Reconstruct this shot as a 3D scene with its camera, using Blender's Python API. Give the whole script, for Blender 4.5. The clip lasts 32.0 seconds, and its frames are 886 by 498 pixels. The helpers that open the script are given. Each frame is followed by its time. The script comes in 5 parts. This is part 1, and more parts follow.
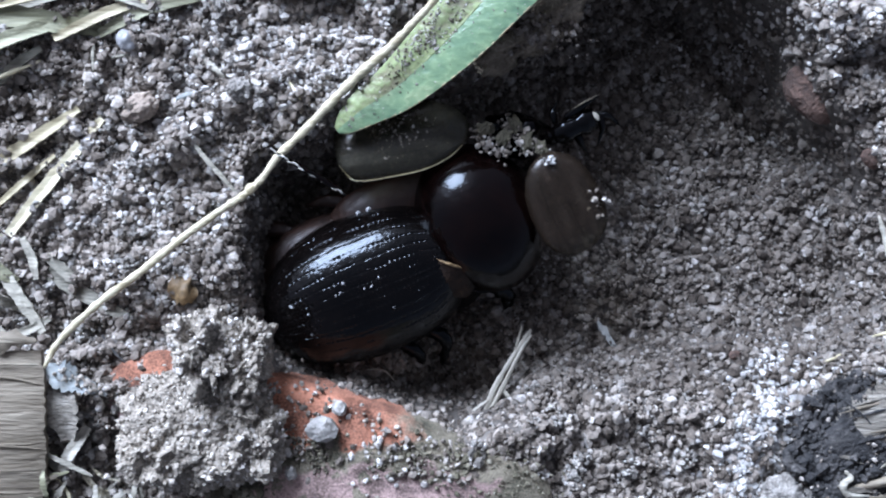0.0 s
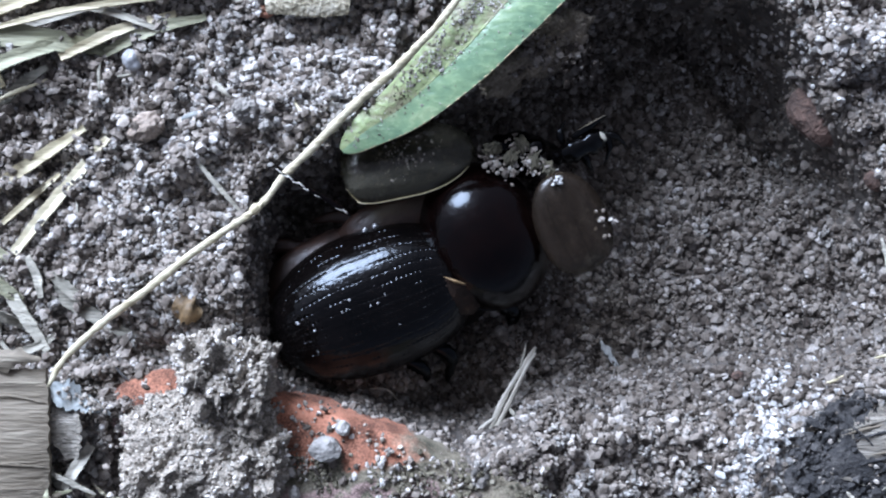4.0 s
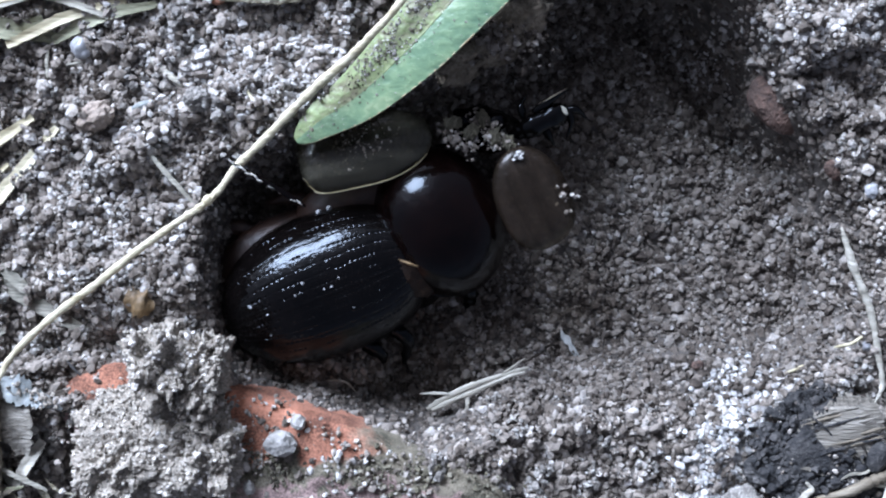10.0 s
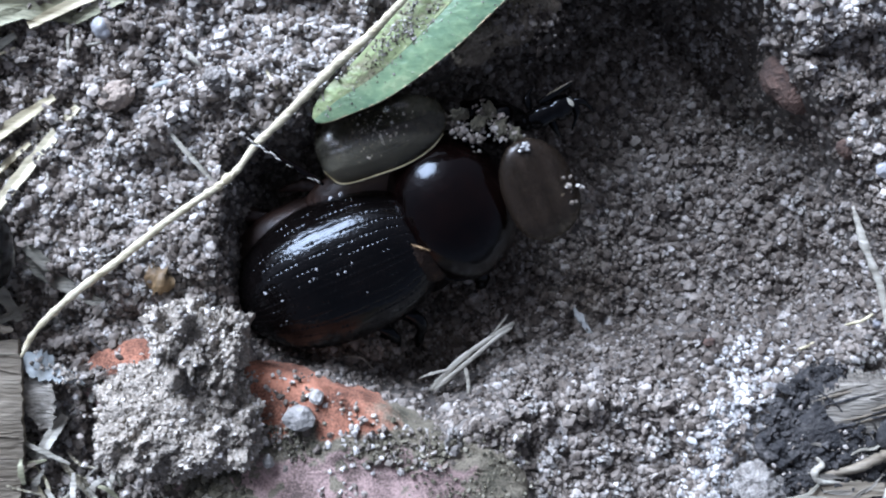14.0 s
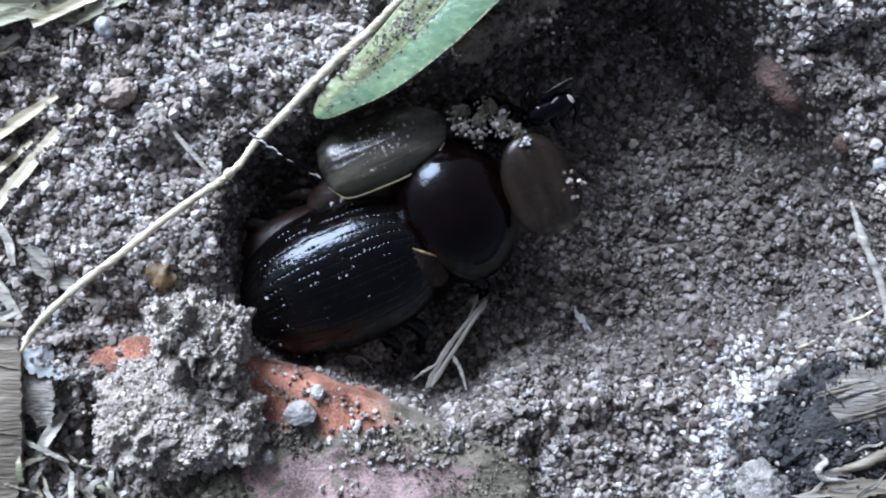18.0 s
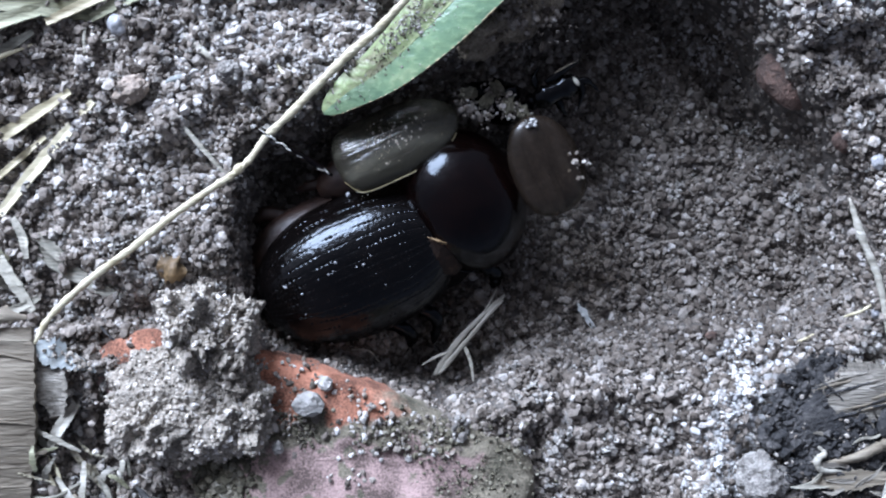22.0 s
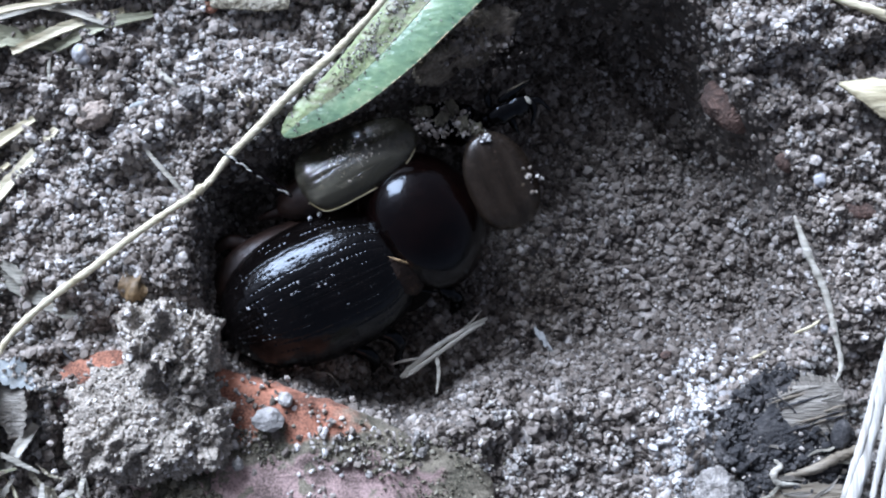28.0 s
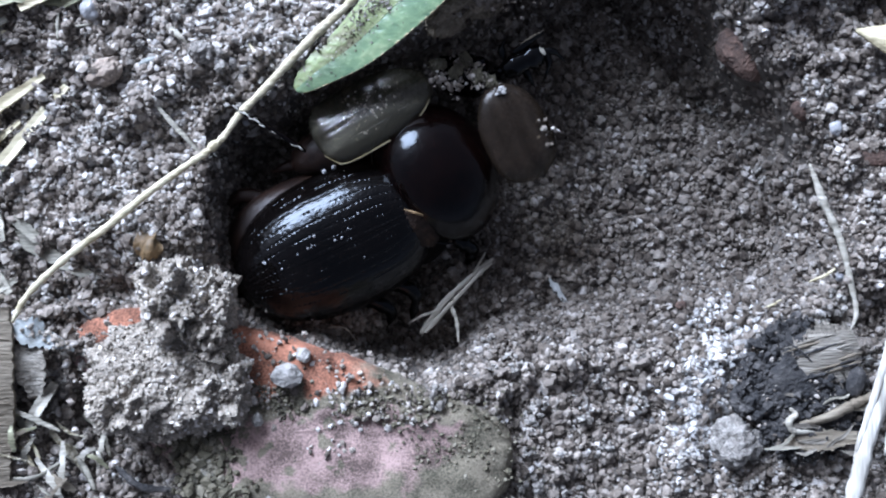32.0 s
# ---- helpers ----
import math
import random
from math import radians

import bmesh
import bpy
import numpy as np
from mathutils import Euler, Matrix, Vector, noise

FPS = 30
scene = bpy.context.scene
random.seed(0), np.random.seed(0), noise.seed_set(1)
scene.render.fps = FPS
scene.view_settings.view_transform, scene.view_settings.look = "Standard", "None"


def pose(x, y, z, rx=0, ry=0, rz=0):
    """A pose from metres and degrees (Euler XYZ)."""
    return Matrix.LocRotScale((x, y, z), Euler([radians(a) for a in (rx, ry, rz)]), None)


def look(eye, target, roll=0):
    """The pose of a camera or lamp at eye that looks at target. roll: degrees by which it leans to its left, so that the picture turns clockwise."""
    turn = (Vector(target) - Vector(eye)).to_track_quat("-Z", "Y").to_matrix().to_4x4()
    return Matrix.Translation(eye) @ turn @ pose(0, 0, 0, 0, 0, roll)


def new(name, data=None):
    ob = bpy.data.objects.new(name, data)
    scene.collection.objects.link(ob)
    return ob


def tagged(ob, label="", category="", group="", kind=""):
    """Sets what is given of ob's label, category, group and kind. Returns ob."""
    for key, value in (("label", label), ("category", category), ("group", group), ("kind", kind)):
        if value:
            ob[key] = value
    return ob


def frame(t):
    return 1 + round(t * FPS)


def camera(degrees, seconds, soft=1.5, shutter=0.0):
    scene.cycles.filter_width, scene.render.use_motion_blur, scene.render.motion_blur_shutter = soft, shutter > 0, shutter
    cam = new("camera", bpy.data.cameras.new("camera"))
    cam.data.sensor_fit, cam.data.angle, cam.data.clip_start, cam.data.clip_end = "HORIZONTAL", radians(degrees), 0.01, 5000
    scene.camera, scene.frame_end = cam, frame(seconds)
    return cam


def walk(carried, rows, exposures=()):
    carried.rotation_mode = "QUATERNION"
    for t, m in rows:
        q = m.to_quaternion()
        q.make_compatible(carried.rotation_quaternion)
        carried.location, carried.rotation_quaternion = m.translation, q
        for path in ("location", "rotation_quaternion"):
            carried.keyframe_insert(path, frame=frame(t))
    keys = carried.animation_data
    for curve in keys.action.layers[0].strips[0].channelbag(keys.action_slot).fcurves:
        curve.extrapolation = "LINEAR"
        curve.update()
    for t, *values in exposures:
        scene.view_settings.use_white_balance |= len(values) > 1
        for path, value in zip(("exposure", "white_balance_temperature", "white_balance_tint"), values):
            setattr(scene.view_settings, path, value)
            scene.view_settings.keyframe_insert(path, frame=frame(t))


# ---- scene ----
# ---- camera: hand-held close above a hollow in sandy soil ----
cam = camera(40, 32.0, soft=2.1)
PATH = [
    (0, 0.00068, 0.00272, 0.08378, -0.690, -0.053, 0.176),
    (0.5, 0.00069, 0.00269, 0.08403, -0.541, -0.068, 0.207),
    (1, 0.00085, 0.00271, 0.08390, -0.597, -0.295, 0.383),
    (1.5, 0.00119, 0.00266, 0.08365, -0.735, -0.081, 0.397),
    (2, 0.00135, 0.00278, 0.08339, -0.252, -0.453, 0.492),
    (2.5, 0.00120, 0.00285, 0.08341, -0.256, -0.401, 0.532),
    (3, 0.00090, 0.00285, 0.08358, -0.440, -0.244, 0.483),
    (3.5, 0.00060, 0.00311, 0.08380, -0.256, -0.114, 0.428),
    (5.5, -0.00027, 0.00486, 0.08424, -1.475, -0.190, 0.668),
    (6, -0.00012, 0.00498, 0.08393, -1.881, 0.228, 0.637),
    (6.5, 0.00002, 0.00508, 0.08399, -1.681, 0.414, 0.529),
    (7, 0.00050, 0.00513, 0.08379, -1.725, 0.108, 0.398),
    (7.5, 0.00071, 0.00500, 0.08352, -1.802, 0.155, 0.391),
    (8, 0.00089, 0.00493, 0.08324, -1.822, -0.380, 0.260),
    (8.5, 0.00048, 0.00483, 0.08339, -2.055, -0.343, 0.197),
    (9, 0.00061, 0.00489, 0.08327, -2.026, -0.358, 0.272),
    (9.3, 0.00143, 0.00489, 0.08291, -1.659, -1.459, 0.305),
    (9.5, 0.00147, 0.00489, 0.08289, -1.640, -1.517, 0.307),
    (10, 0.00170, 0.00492, 0.08291, -1.701, -1.176, 0.310),
    (10.5, 0.00165, 0.00482, 0.08300, -1.700, -1.290, 0.270),
    (11, 0.00114, 0.00484, 0.08331, -2.320, -0.657, 0.182),
    (11.5, 0.00038, 0.00499, 0.08419, -1.646, -0.376, 0.154),
    (12, 0.00049, 0.00508, 0.08455, -1.930, -0.005, 0.322),
    (12.5, 0.00136, 0.00530, 0.08487, -1.122, -0.717, 0.354),
    (13, 0.00148, 0.00504, 0.08441, -1.894, -0.932, 0.428),
    (13.5, 0.00125, 0.00503, 0.08413, -1.792, -0.886, 0.288),
    (14, 0.00098, 0.00450, 0.08399, -2.427, -0.916, 0.351),
    (14.5, 0.00011, 0.00405, 0.08469, -1.846, -0.529, 0.174),
    (16.5, 0.00019, 0.00008, 0.08434, 0.230, -0.853, 0.166),
    (17, 0.00028, -0.00032, 0.08448, 0.289, -0.767, 0.083),
    (17.5, 0.00045, -0.00016, 0.08432, 0.560, -0.917, 0.109),
    (18, 0.00046, -0.00021, 0.08422, 0.661, -1.251, 0.087),
    (18.5, -0.00008, -0.00020, 0.08487, 0.552, -0.752, 0.031),
    (19, -0.00009, -0.00013, 0.08549, 1.161, -1.088, -0.134),
    (19.5, -0.00015, -0.00016, 0.08570, 0.942, -0.797, 0.007),
    (20, 0.00021, -0.00028, 0.08542, 0.869, -1.124, 0.130),
    (20.5, 0.00051, -0.00038, 0.08515, 0.950, -1.428, 0.074),
    (21, 0.00056, -0.00026, 0.08531, 1.167, -1.497, 0.075),
    (21.5, 0.00046, -0.00029, 0.08511, 0.935, -1.645, 0.221),
    (22, 0.00000, -0.00051, 0.08570, 0.593, -1.278, 0.213),
    (22.5, -0.00037, -0.00058, 0.08573, 0.733, -1.248, 0.252),
    (23, -0.00069, -0.00069, 0.08562, 0.417, -1.099, 0.427),
    (23.5, -0.00040, -0.00076, 0.08558, 0.319, -1.527, 0.402),
    (24, 0.00023, -0.00097, 0.08563, 0.749, -2.106, 0.272),
    (24.5, 0.00025, -0.00139, 0.08568, 1.054, -1.819, 0.200),
    (26.5, 0.00001, -0.00662, 0.08734, 4.833, -1.689, -0.401),
    (27, 0.00035, -0.00716, 0.08706, 5.058, -2.020, -0.483),
    (27.5, 0.00043, -0.00721, 0.08710, 6.012, -2.624, -0.613),
    (28, 0.00043, -0.00727, 0.08705, 6.019, -2.891, -0.650),
    (28.5, 0.00029, -0.00710, 0.08704, 5.829, -3.224, -0.864),
    (29, -0.00068, -0.00636, 0.08701, 5.699, -2.524, -1.017),
    (29.1, -0.00075, -0.00629, 0.08700, 5.445, -2.517, -1.048),
    (29.2, -0.00099, -0.00604, 0.08696, 4.555, -2.490, -1.159),
    (29.3, -0.00129, -0.00571, 0.08691, 3.410, -2.456, -1.300),
    (29.5, -0.00136, -0.00564, 0.08690, 3.156, -2.449, -1.332),
    (30, -0.00149, -0.00545, 0.08781, 3.336, -2.771, -1.276),
    (30.5, -0.00117, -0.00549, 0.08758, 3.024, -2.882, -1.238),
    (31, -0.00106, -0.00568, 0.08714, 3.063, -2.942, -1.253),
    (31.5, -0.00095, -0.00604, 0.08709, 3.181, -2.898, -1.210),
    (32, -0.00074, -0.00631, 0.08685, 3.253, -2.916, -1.372),
]
walk(cam, [(t, pose(x, y, z, rx, ry, rz)) for t, x, y, z, rx, ry, rz in PATH],
     exposures=[(0, 2.44, 5440, 18), (32, 2.44, 5440, 18)])

# ---- light: open shade, a bright low part of the sky beyond the leaf ----
SUN_ELEVATION, SUN_AZIMUTH = 32.0, -33.0      # degrees; azimuth from +y towards +x
world = bpy.data.worlds.new("sky")
scene.world = world
world.use_nodes = True
wn = world.node_tree.nodes
sky = wn.new("ShaderNodeTexSky")
sky.sky_type = "NISHITA"
sky.sun_disc = False
sky.dust_density = 6.0
sky.sun_elevation = radians(SUN_ELEVATION)
sky.sun_rotation = radians(SUN_AZIMUTH)
wn["Background"].inputs["Strength"].default_value = 0.017
hazy = wn.new("ShaderNodeHueSaturation")
hazy.inputs["Saturation"].default_value = 0.35
world.node_tree.links.new(sky.outputs["Color"], hazy.inputs["Color"])
world.node_tree.links.new(hazy.outputs["Color"], wn["Background"].inputs["Color"])
sun = new("sun", bpy.data.lights.new("sun", "SUN"))
sun.data.energy, sun.data.angle, sun.data.color = 1.7, radians(32), (0.86, 0.95, 1.0)
sd = Vector((math.sin(radians(SUN_AZIMUTH)) * math.cos(radians(SUN_ELEVATION)),
             math.cos(radians(SUN_AZIMUTH)) * math.cos(radians(SUN_ELEVATION)), math.sin(radians(SUN_ELEVATION))))
sun.matrix_world = look(sd * 3, (0, 0, 0))

MM = 0.001
rng = np.random.default_rng(7)


# ---- materials ----
def material(name, stops, scale=600.0, detail=6.0, rough=0.8, bump=0.2, bump_scale=2500.0, metal=0.0,
             spec=0.5, island=0.0, fine=0.35, coat=0.0, stretch=(1, 1, 1), translucent=0.0, object_random=0.0, clear=0.0, tint=(1, 1, 1)):
    """Noise-driven colours between the stops (position, colour), with a second finer noise, bump and roughness variation."""
    m = bpy.data.materials.new(name)
    m.use_nodes = True
    n, l = m.node_tree.nodes, m.node_tree.links
    bsdf = n["Principled BSDF"]
    tc = n.new("ShaderNodeTexCoord")
    mp = n.new("ShaderNodeMapping")
    mp.inputs["Scale"].default_value = stretch
    l.new(tc.outputs["Object"], mp.inputs["Vector"])
    a, b = n.new("ShaderNodeTexNoise"), n.new("ShaderNodeTexNoise")
    a.inputs["Scale"].default_value, a.inputs["Detail"].default_value = scale, detail
    b.inputs["Scale"].default_value, b.inputs["Detail"].default_value = bump_scale, 3.0
    for t in (a, b):
        l.new(mp.outputs["Vector"], t.inputs["Vector"])
    mix = n.new("ShaderNodeMath")
    mix.operation = "MULTIPLY_ADD"
    mix.inputs[1].default_value = fine
    sub = n.new("ShaderNodeMath")
    sub.operation = "SUBTRACT"
    l.new(b.outputs["Fac"], sub.inputs[0])
    sub.inputs[1].default_value = 0.5
    l.new(sub.outputs[0], mix.inputs[0])
    l.new(a.outputs["Fac"], mix.inputs[2])
    fac = mix.outputs[0]
    if island or object_random:
        if island:
            g = n.new("ShaderNodeNewGeometry")
            source = g.outputs["Random Per Island"]
        else:
            g = n.new("ShaderNodeObjectInfo")
            source = g.outputs["Random"]
        c = n.new("ShaderNodeMath")
        c.operation = "SUBTRACT"
        l.new(source, c.inputs[0])
        c.inputs[1].default_value = 0.5
        d = n.new("ShaderNodeMath")
        d.operation = "MULTIPLY_ADD"
        l.new(c.outputs[0], d.inputs[0])
        d.inputs[1].default_value = island or object_random
        l.new(fac, d.inputs[2])
        fac = d.outputs[0]
    ramp = n.new("ShaderNodeValToRGB")
    el = ramp.color_ramp.elements
    while len(el) < len(stops):
        el.new(0.5)
    for e, (p, col) in zip(el, stops):
        e.position, e.color = p, (*col, 1)
    l.new(fac, ramp.inputs["Fac"])
    l.new(ramp.outputs["Color"], bsdf.inputs["Base Color"])
    bsdf.inputs["Metallic"].default_value = metal
    bsdf.inputs["Specular IOR Level"].default_value = spec
    bsdf.inputs["Coat Weight"].default_value = coat
    bsdf.inputs["Coat Roughness"].default_value = 0.08
    bsdf.inputs["Specular Tint"].default_value = (*tint, 1)
    rr = n.new("ShaderNodeMapRange")
    rr.inputs["To Min"].default_value = max(0.03, rough - 0.12)
    rr.inputs["To Max"].default_value = min(1.0, rough + 0.12)
    l.new(b.outputs["Fac"], rr.inputs["Value"])
    l.new(rr.outputs["Result"], bsdf.inputs["Roughness"])
    if bump:
        bp = n.new("ShaderNodeBump")
        bp.inputs["Strength"].default_value = bump
        bp.inputs["Distance"].default_value = 0.0003
        l.new(b.outputs["Fac"], bp.inputs["Height"])
        l.new(bp.outputs["Normal"], bsdf.inputs["Normal"])
    if translucent:
        tr = n.new("ShaderNodeBsdfTranslucent")
        l.new(ramp.outputs["Color"], tr.inputs["Color"])
        ms = n.new("ShaderNodeMixShader")
        ms.inputs[0].default_value = translucent
        l.new(bsdf.outputs[0], ms.inputs[1])
        l.new(tr.outputs[0], ms.inputs[2])
        l.new(ms.outputs[0], n["Material Output"].inputs["Surface"])
        if clear:
            tp, mc = n.new("ShaderNodeBsdfTransparent"), n.new("ShaderNodeMixShader")
            tp.inputs["Color"].default_value = (0.95, 0.9, 0.78, 1)
            mc.inputs[0].default_value = clear
            l.new(ms.outputs[0], mc.inputs[1])
            l.new(tp.outputs[0], mc.inputs[2])
            l.new(mc.outputs[0], n["Material Output"].inputs["Surface"])
    return m


SOIL = material("sandy_soil", [(0.3, (0.035, 0.029, 0.024)), (0.5, (0.08, 0.069, 0.059)), (0.75, (0.17, 0.152, 0.132))], 500, bump=0.5, bump_scale=3000)
SAND = material("sand_grain", [(0.0, (0.035, 0.027, 0.021)), (0.26, (0.135, 0.113, 0.092)), (0.6, (0.262, 0.227, 0.193)), (0.85, (0.4, 0.36, 0.315)), (1.0, (0.62, 0.595, 0.57))],
                900, rough=0.85, bump=0.5, bump_scale=9000, island=0.8, fine=0.4, spec=0.25)
# same grain as SAND at roughly two thirds of its colour
DARK_SAND = material("dark_sand_grain", [(0.0, (0.024, 0.018, 0.014)), (0.26, (0.088, 0.072, 0.058)), (0.6, (0.168, 0.144, 0.121)), (0.85, (0.245, 0.219, 0.19)), (1.0, (0.42, 0.392, 0.365))],
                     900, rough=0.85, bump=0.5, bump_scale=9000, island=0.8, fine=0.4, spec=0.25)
WHITE_SAND = material("white_sand", [(0.05, (0.15, 0.14, 0.13)), (0.4, (0.35, 0.34, 0.325)), (0.85, (0.6, 0.59, 0.575))], 900, rough=0.4, bump=0.3, bump_scale=9000, island=0.8)
DRY_SAND = material("dry_sand", [(0.02, (0.14, 0.125, 0.108)), (0.4, (0.34, 0.315, 0.285)), (0.85, (0.56, 0.535, 0.505))], 900, rough=0.75, bump=0.4, bump_scale=9000, island=0.8)
CRUMB = material("soil_crumb", [(0.1, (0.09, 0.08, 0.068)), (0.45, (0.25, 0.23, 0.205)), (0.8, (0.42, 0.4, 0.365))], 1500, rough=0.9, bump=0.9, bump_scale=6000, island=0.6, fine=0.7)
CLOD = material("dry_clod", [(0.2, (0.08, 0.066, 0.048)), (0.47, (0.3, 0.262, 0.212)), (0.8, (0.5, 0.452, 0.385))], 1500, rough=0.9, bump=0.9, bump_scale=6000, fine=0.7)
CLOD_SAND = material("clod_sand", [(0.05, (0.07, 0.057, 0.042)), (0.38, (0.29, 0.252, 0.205)), (0.75, (0.47, 0.425, 0.36)), (0.98, (0.72, 0.68, 0.64))], 280, detail=7, rough=0.6, bump=0.3, bump_scale=9000, island=0.85)


def brick_clay():
    """Fired clay: orange where it broke, an olive-brown crust, then the pink worn face."""
    m = material("fired_clay", [(0.3, (0, 0, 0)), (0.7, (1, 1, 1))], 420, detail=9, rough=0.92, bump=0.3, bump_scale=6500, fine=0.8)
    n, l = m.node_tree.nodes, m.node_tree.links
    bsdf = n["Principled BSDF"]
    tone = bsdf.inputs["Base Color"].links[0].from_socket
    tc = n.new("ShaderNodeTexCoord")
    split = n.new("ShaderNodeSeparateXYZ")
    l.new(tc.outputs["Object"], split.inputs[0])

    def math_node(op, a, b, c=None):
        q = n.new("ShaderNodeMath")
        q.operation = op
        for i, v in enumerate((a, b) if c is None else (a, b, c)):
            if isinstance(v, (int, float)):
                q.inputs[i].default_value = v
            else:
                l.new(v, q.inputs[i])
        return q.outputs[0]

    def wander(scale, amount):
        t = n.new("ShaderNodeTexNoise")
        t.inputs["Scale"].default_value, t.inputs["Detail"].default_value = scale, 8.0
        l.new(tc.outputs["Object"], t.inputs["Vector"])
        return math_node("MULTIPLY", math_node("SUBTRACT", t.outputs["Fac"], 0.5), amount)

    def band(value, low, high):
        r = n.new("ShaderNodeMapRange")
        r.interpolation_type = "SMOOTHSTEP"
        r.inputs["From Min"].default_value, r.inputs["From Max"].default_value = low, high
        l.new(value, r.inputs["Value"])
        return r.outputs["Result"]

    def tint(dark, light):
        x = n.new("ShaderNodeMix")
        x.data_type = "RGBA"
        l.new(tone, x.inputs["Factor"])
        x.inputs["A"].default_value, x.inputs["B"].default_value = (*dark, 1), (*light, 1)
        return x.outputs["Result"]

    def blend(f, a, b):
        x = n.new("ShaderNodeMix")
        x.data_type = "RGBA"
        l.new(f, x.inputs["Factor"])
        l.new(a, x.inputs["A"])
        l.new(b, x.inputs["B"])
        return x.outputs["Result"]

    px, py = math_node("MULTIPLY", split.outputs["X"], 1000.0), math_node("MULTIPLY", split.outputs["Y"], 1000.0)
    left = band(px, -14.0, -16.0)
    across = math_node("ADD", math_node("MULTIPLY_ADD", left, -2.4, py), wander(420, 7.0))
    orange = tint((0.085, 0.034, 0.019), (0.45, 0.195, 0.118))
    olive = tint((0.06, 0.055, 0.035), (0.25, 0.215, 0.155))
    pink = tint((0.11, 0.077, 0.065), (0.46, 0.32, 0.29))
    broken = band(across, -11.6, -10.8)
    broken = math_node("MULTIPLY", broken, band(math_node("ADD", px, wander(500, 8.0)), -1.0, -3.0))
    worn = math_node("MAXIMUM", band(across, -12.3, -13.1), math_node("MULTIPLY", left, band(across, -10.6, -11.2)))
    worn = math_node("MULTIPLY", worn, band(math_node("ADD", math_node("MULTIPLY_ADD", py, -0.7, px), wander(300, 9.0)), 14.8, 13.4))
    worn = math_node("MULTIPLY", worn, band(wander(900, 1.0), 0.14, 0.07))
    worn = math_node("MULTIPLY", worn, band(math_node("ADD", py, wander(500, 6.0)), -18.0, -16.9))
    l.new(blend(worn, blend(broken, olive, orange), pink), bsdf.inputs["Base Color"])
    return m


CLAY = brick_clay()
ORANGE = material("broken_clay", [(0.3, (0.13, 0.085, 0.055)), (0.45, (0.3, 0.14, 0.085)), (0.6, (0.4, 0.19, 0.125)), (0.75, (0.33, 0.2, 0.15))], 420, rough=0.92, bump=0.7, bump_scale=4000, fine=0.5)
DULL_CLAY = material("dull_clay", [(0.3, (0.045, 0.03, 0.024)), (0.5, (0.09, 0.056, 0.042)), (0.7, (0.15, 0.092, 0.07))], 600, rough=0.95, bump=0.8, bump_scale=4000, fine=0.6)
CHITIN = material("black_chitin", [(0.3, (0.0012, 0.001, 0.001)), (0.7, (0.003, 0.0022, 0.002))], 300, rough=0.1, bump=0.14, bump_scale=2600, spec=0.25, tint=(0.86, 0.93, 1.0))
CHITIN_SMOOTH = material("dark_brown_chitin", [(0.3, (0.001, 0.0005, 0.0005)), (0.7, (0.0035, 0.0013, 0.001))], 250, rough=0.1, bump=0.13, bump_scale=1500, spec=0.21, tint=(0.86, 0.93, 1.0))
MATTE_DARK = material("dark_hairy_underside", [(0.3, (0.001, 0.0008, 0.0007)), (0.7, (0.004, 0.0025, 0.0018))], 900, rough=0.85, bump=0.6, bump_scale=4000, spec=0.1)
BROWN_SKIN = material("reddish_brown_skin", [(0.3, (0.009, 0.004, 0.0025)), (0.7, (0.036, 0.016, 0.009))], 500, rough=0.5, bump=0.2)
TAN_SKIN = material("tan_membrane", [(0.35, (0.008, 0.004, 0.0022)), (0.56, (0.02, 0.01, 0.0055)), (0.74, (0.12, 0.075, 0.04))], 700, rough=0.6, bump=0.5, spec=0.2)
WINGCASE = material("tan_wing_case", [(0.3, (0.03, 0.028, 0.02)), (0.55, (0.055, 0.051, 0.038)), (0.75, (0.14, 0.132, 0.1))], 350, rough=0.17, coat=0.4, bump=0.3, bump_scale=800, stretch=(0.4, 2.5, 1), translucent=0.2, clear=0.5)
WINGCASE_BROWN = material("brown_wing_case", [(0.3, (0.018, 0.013, 0.009)), (0.55, (0.03, 0.021, 0.015)), (0.75, (0.05, 0.037, 0.027))], 350, rough=0.28, bump=0.06, bump_scale=1500, stretch=(0.4, 2.5, 1), translucent=0.2, clear=0.4)
LEAF = material("green_leaf", [(0.25, (0.1, 0.175, 0.11)), (0.42, (0.16, 0.25, 0.145)), (0.58, (0.22, 0.32, 0.175)), (0.75, (0.33, 0.41, 0.23))], 260, detail=8, rough=0.26, bump=0.3, bump_scale=1800, stretch=(0.8, 1.2, 1), translucent=0.15, fine=0.5)
LEAF_YELLOW = material("yellowish_leaf", [(0.3, (0.19, 0.165, 0.11)), (0.44, (0.24, 0.24, 0.13)), (0.58, (0.27, 0.33, 0.145)), (0.75, (0.38, 0.43, 0.21))], 260, detail=8, rough=0.42, bump=0.4, bump_scale=2500, translucent=0.15, fine=0.6)
LEAF_EDGE = material("dry_leaf_edge", [(0.3, (0.34, 0.24, 0.12)), (0.7, (0.5, 0.42, 0.25))], 900, rough=0.5)
BROWN_EARTH = material("brown_earth", [(0.2, (0.07, 0.056, 0.038)), (0.5, (0.18, 0.15, 0.108)), (0.8, (0.32, 0.275, 0.21))], 900, detail=8, rough=0.95, bump=0.9, bump_scale=5000, fine=0.7)
STRAW = material("dry_straw", [(0.22, (0.22, 0.18, 0.1)), (0.45, (0.5, 0.44, 0.28)), (0.75, (0.7, 0.64, 0.45))], 500, rough=0.6, bump=0.3, bump_scale=1500, stretch=(0.25, 3, 3), object_random=0.3)
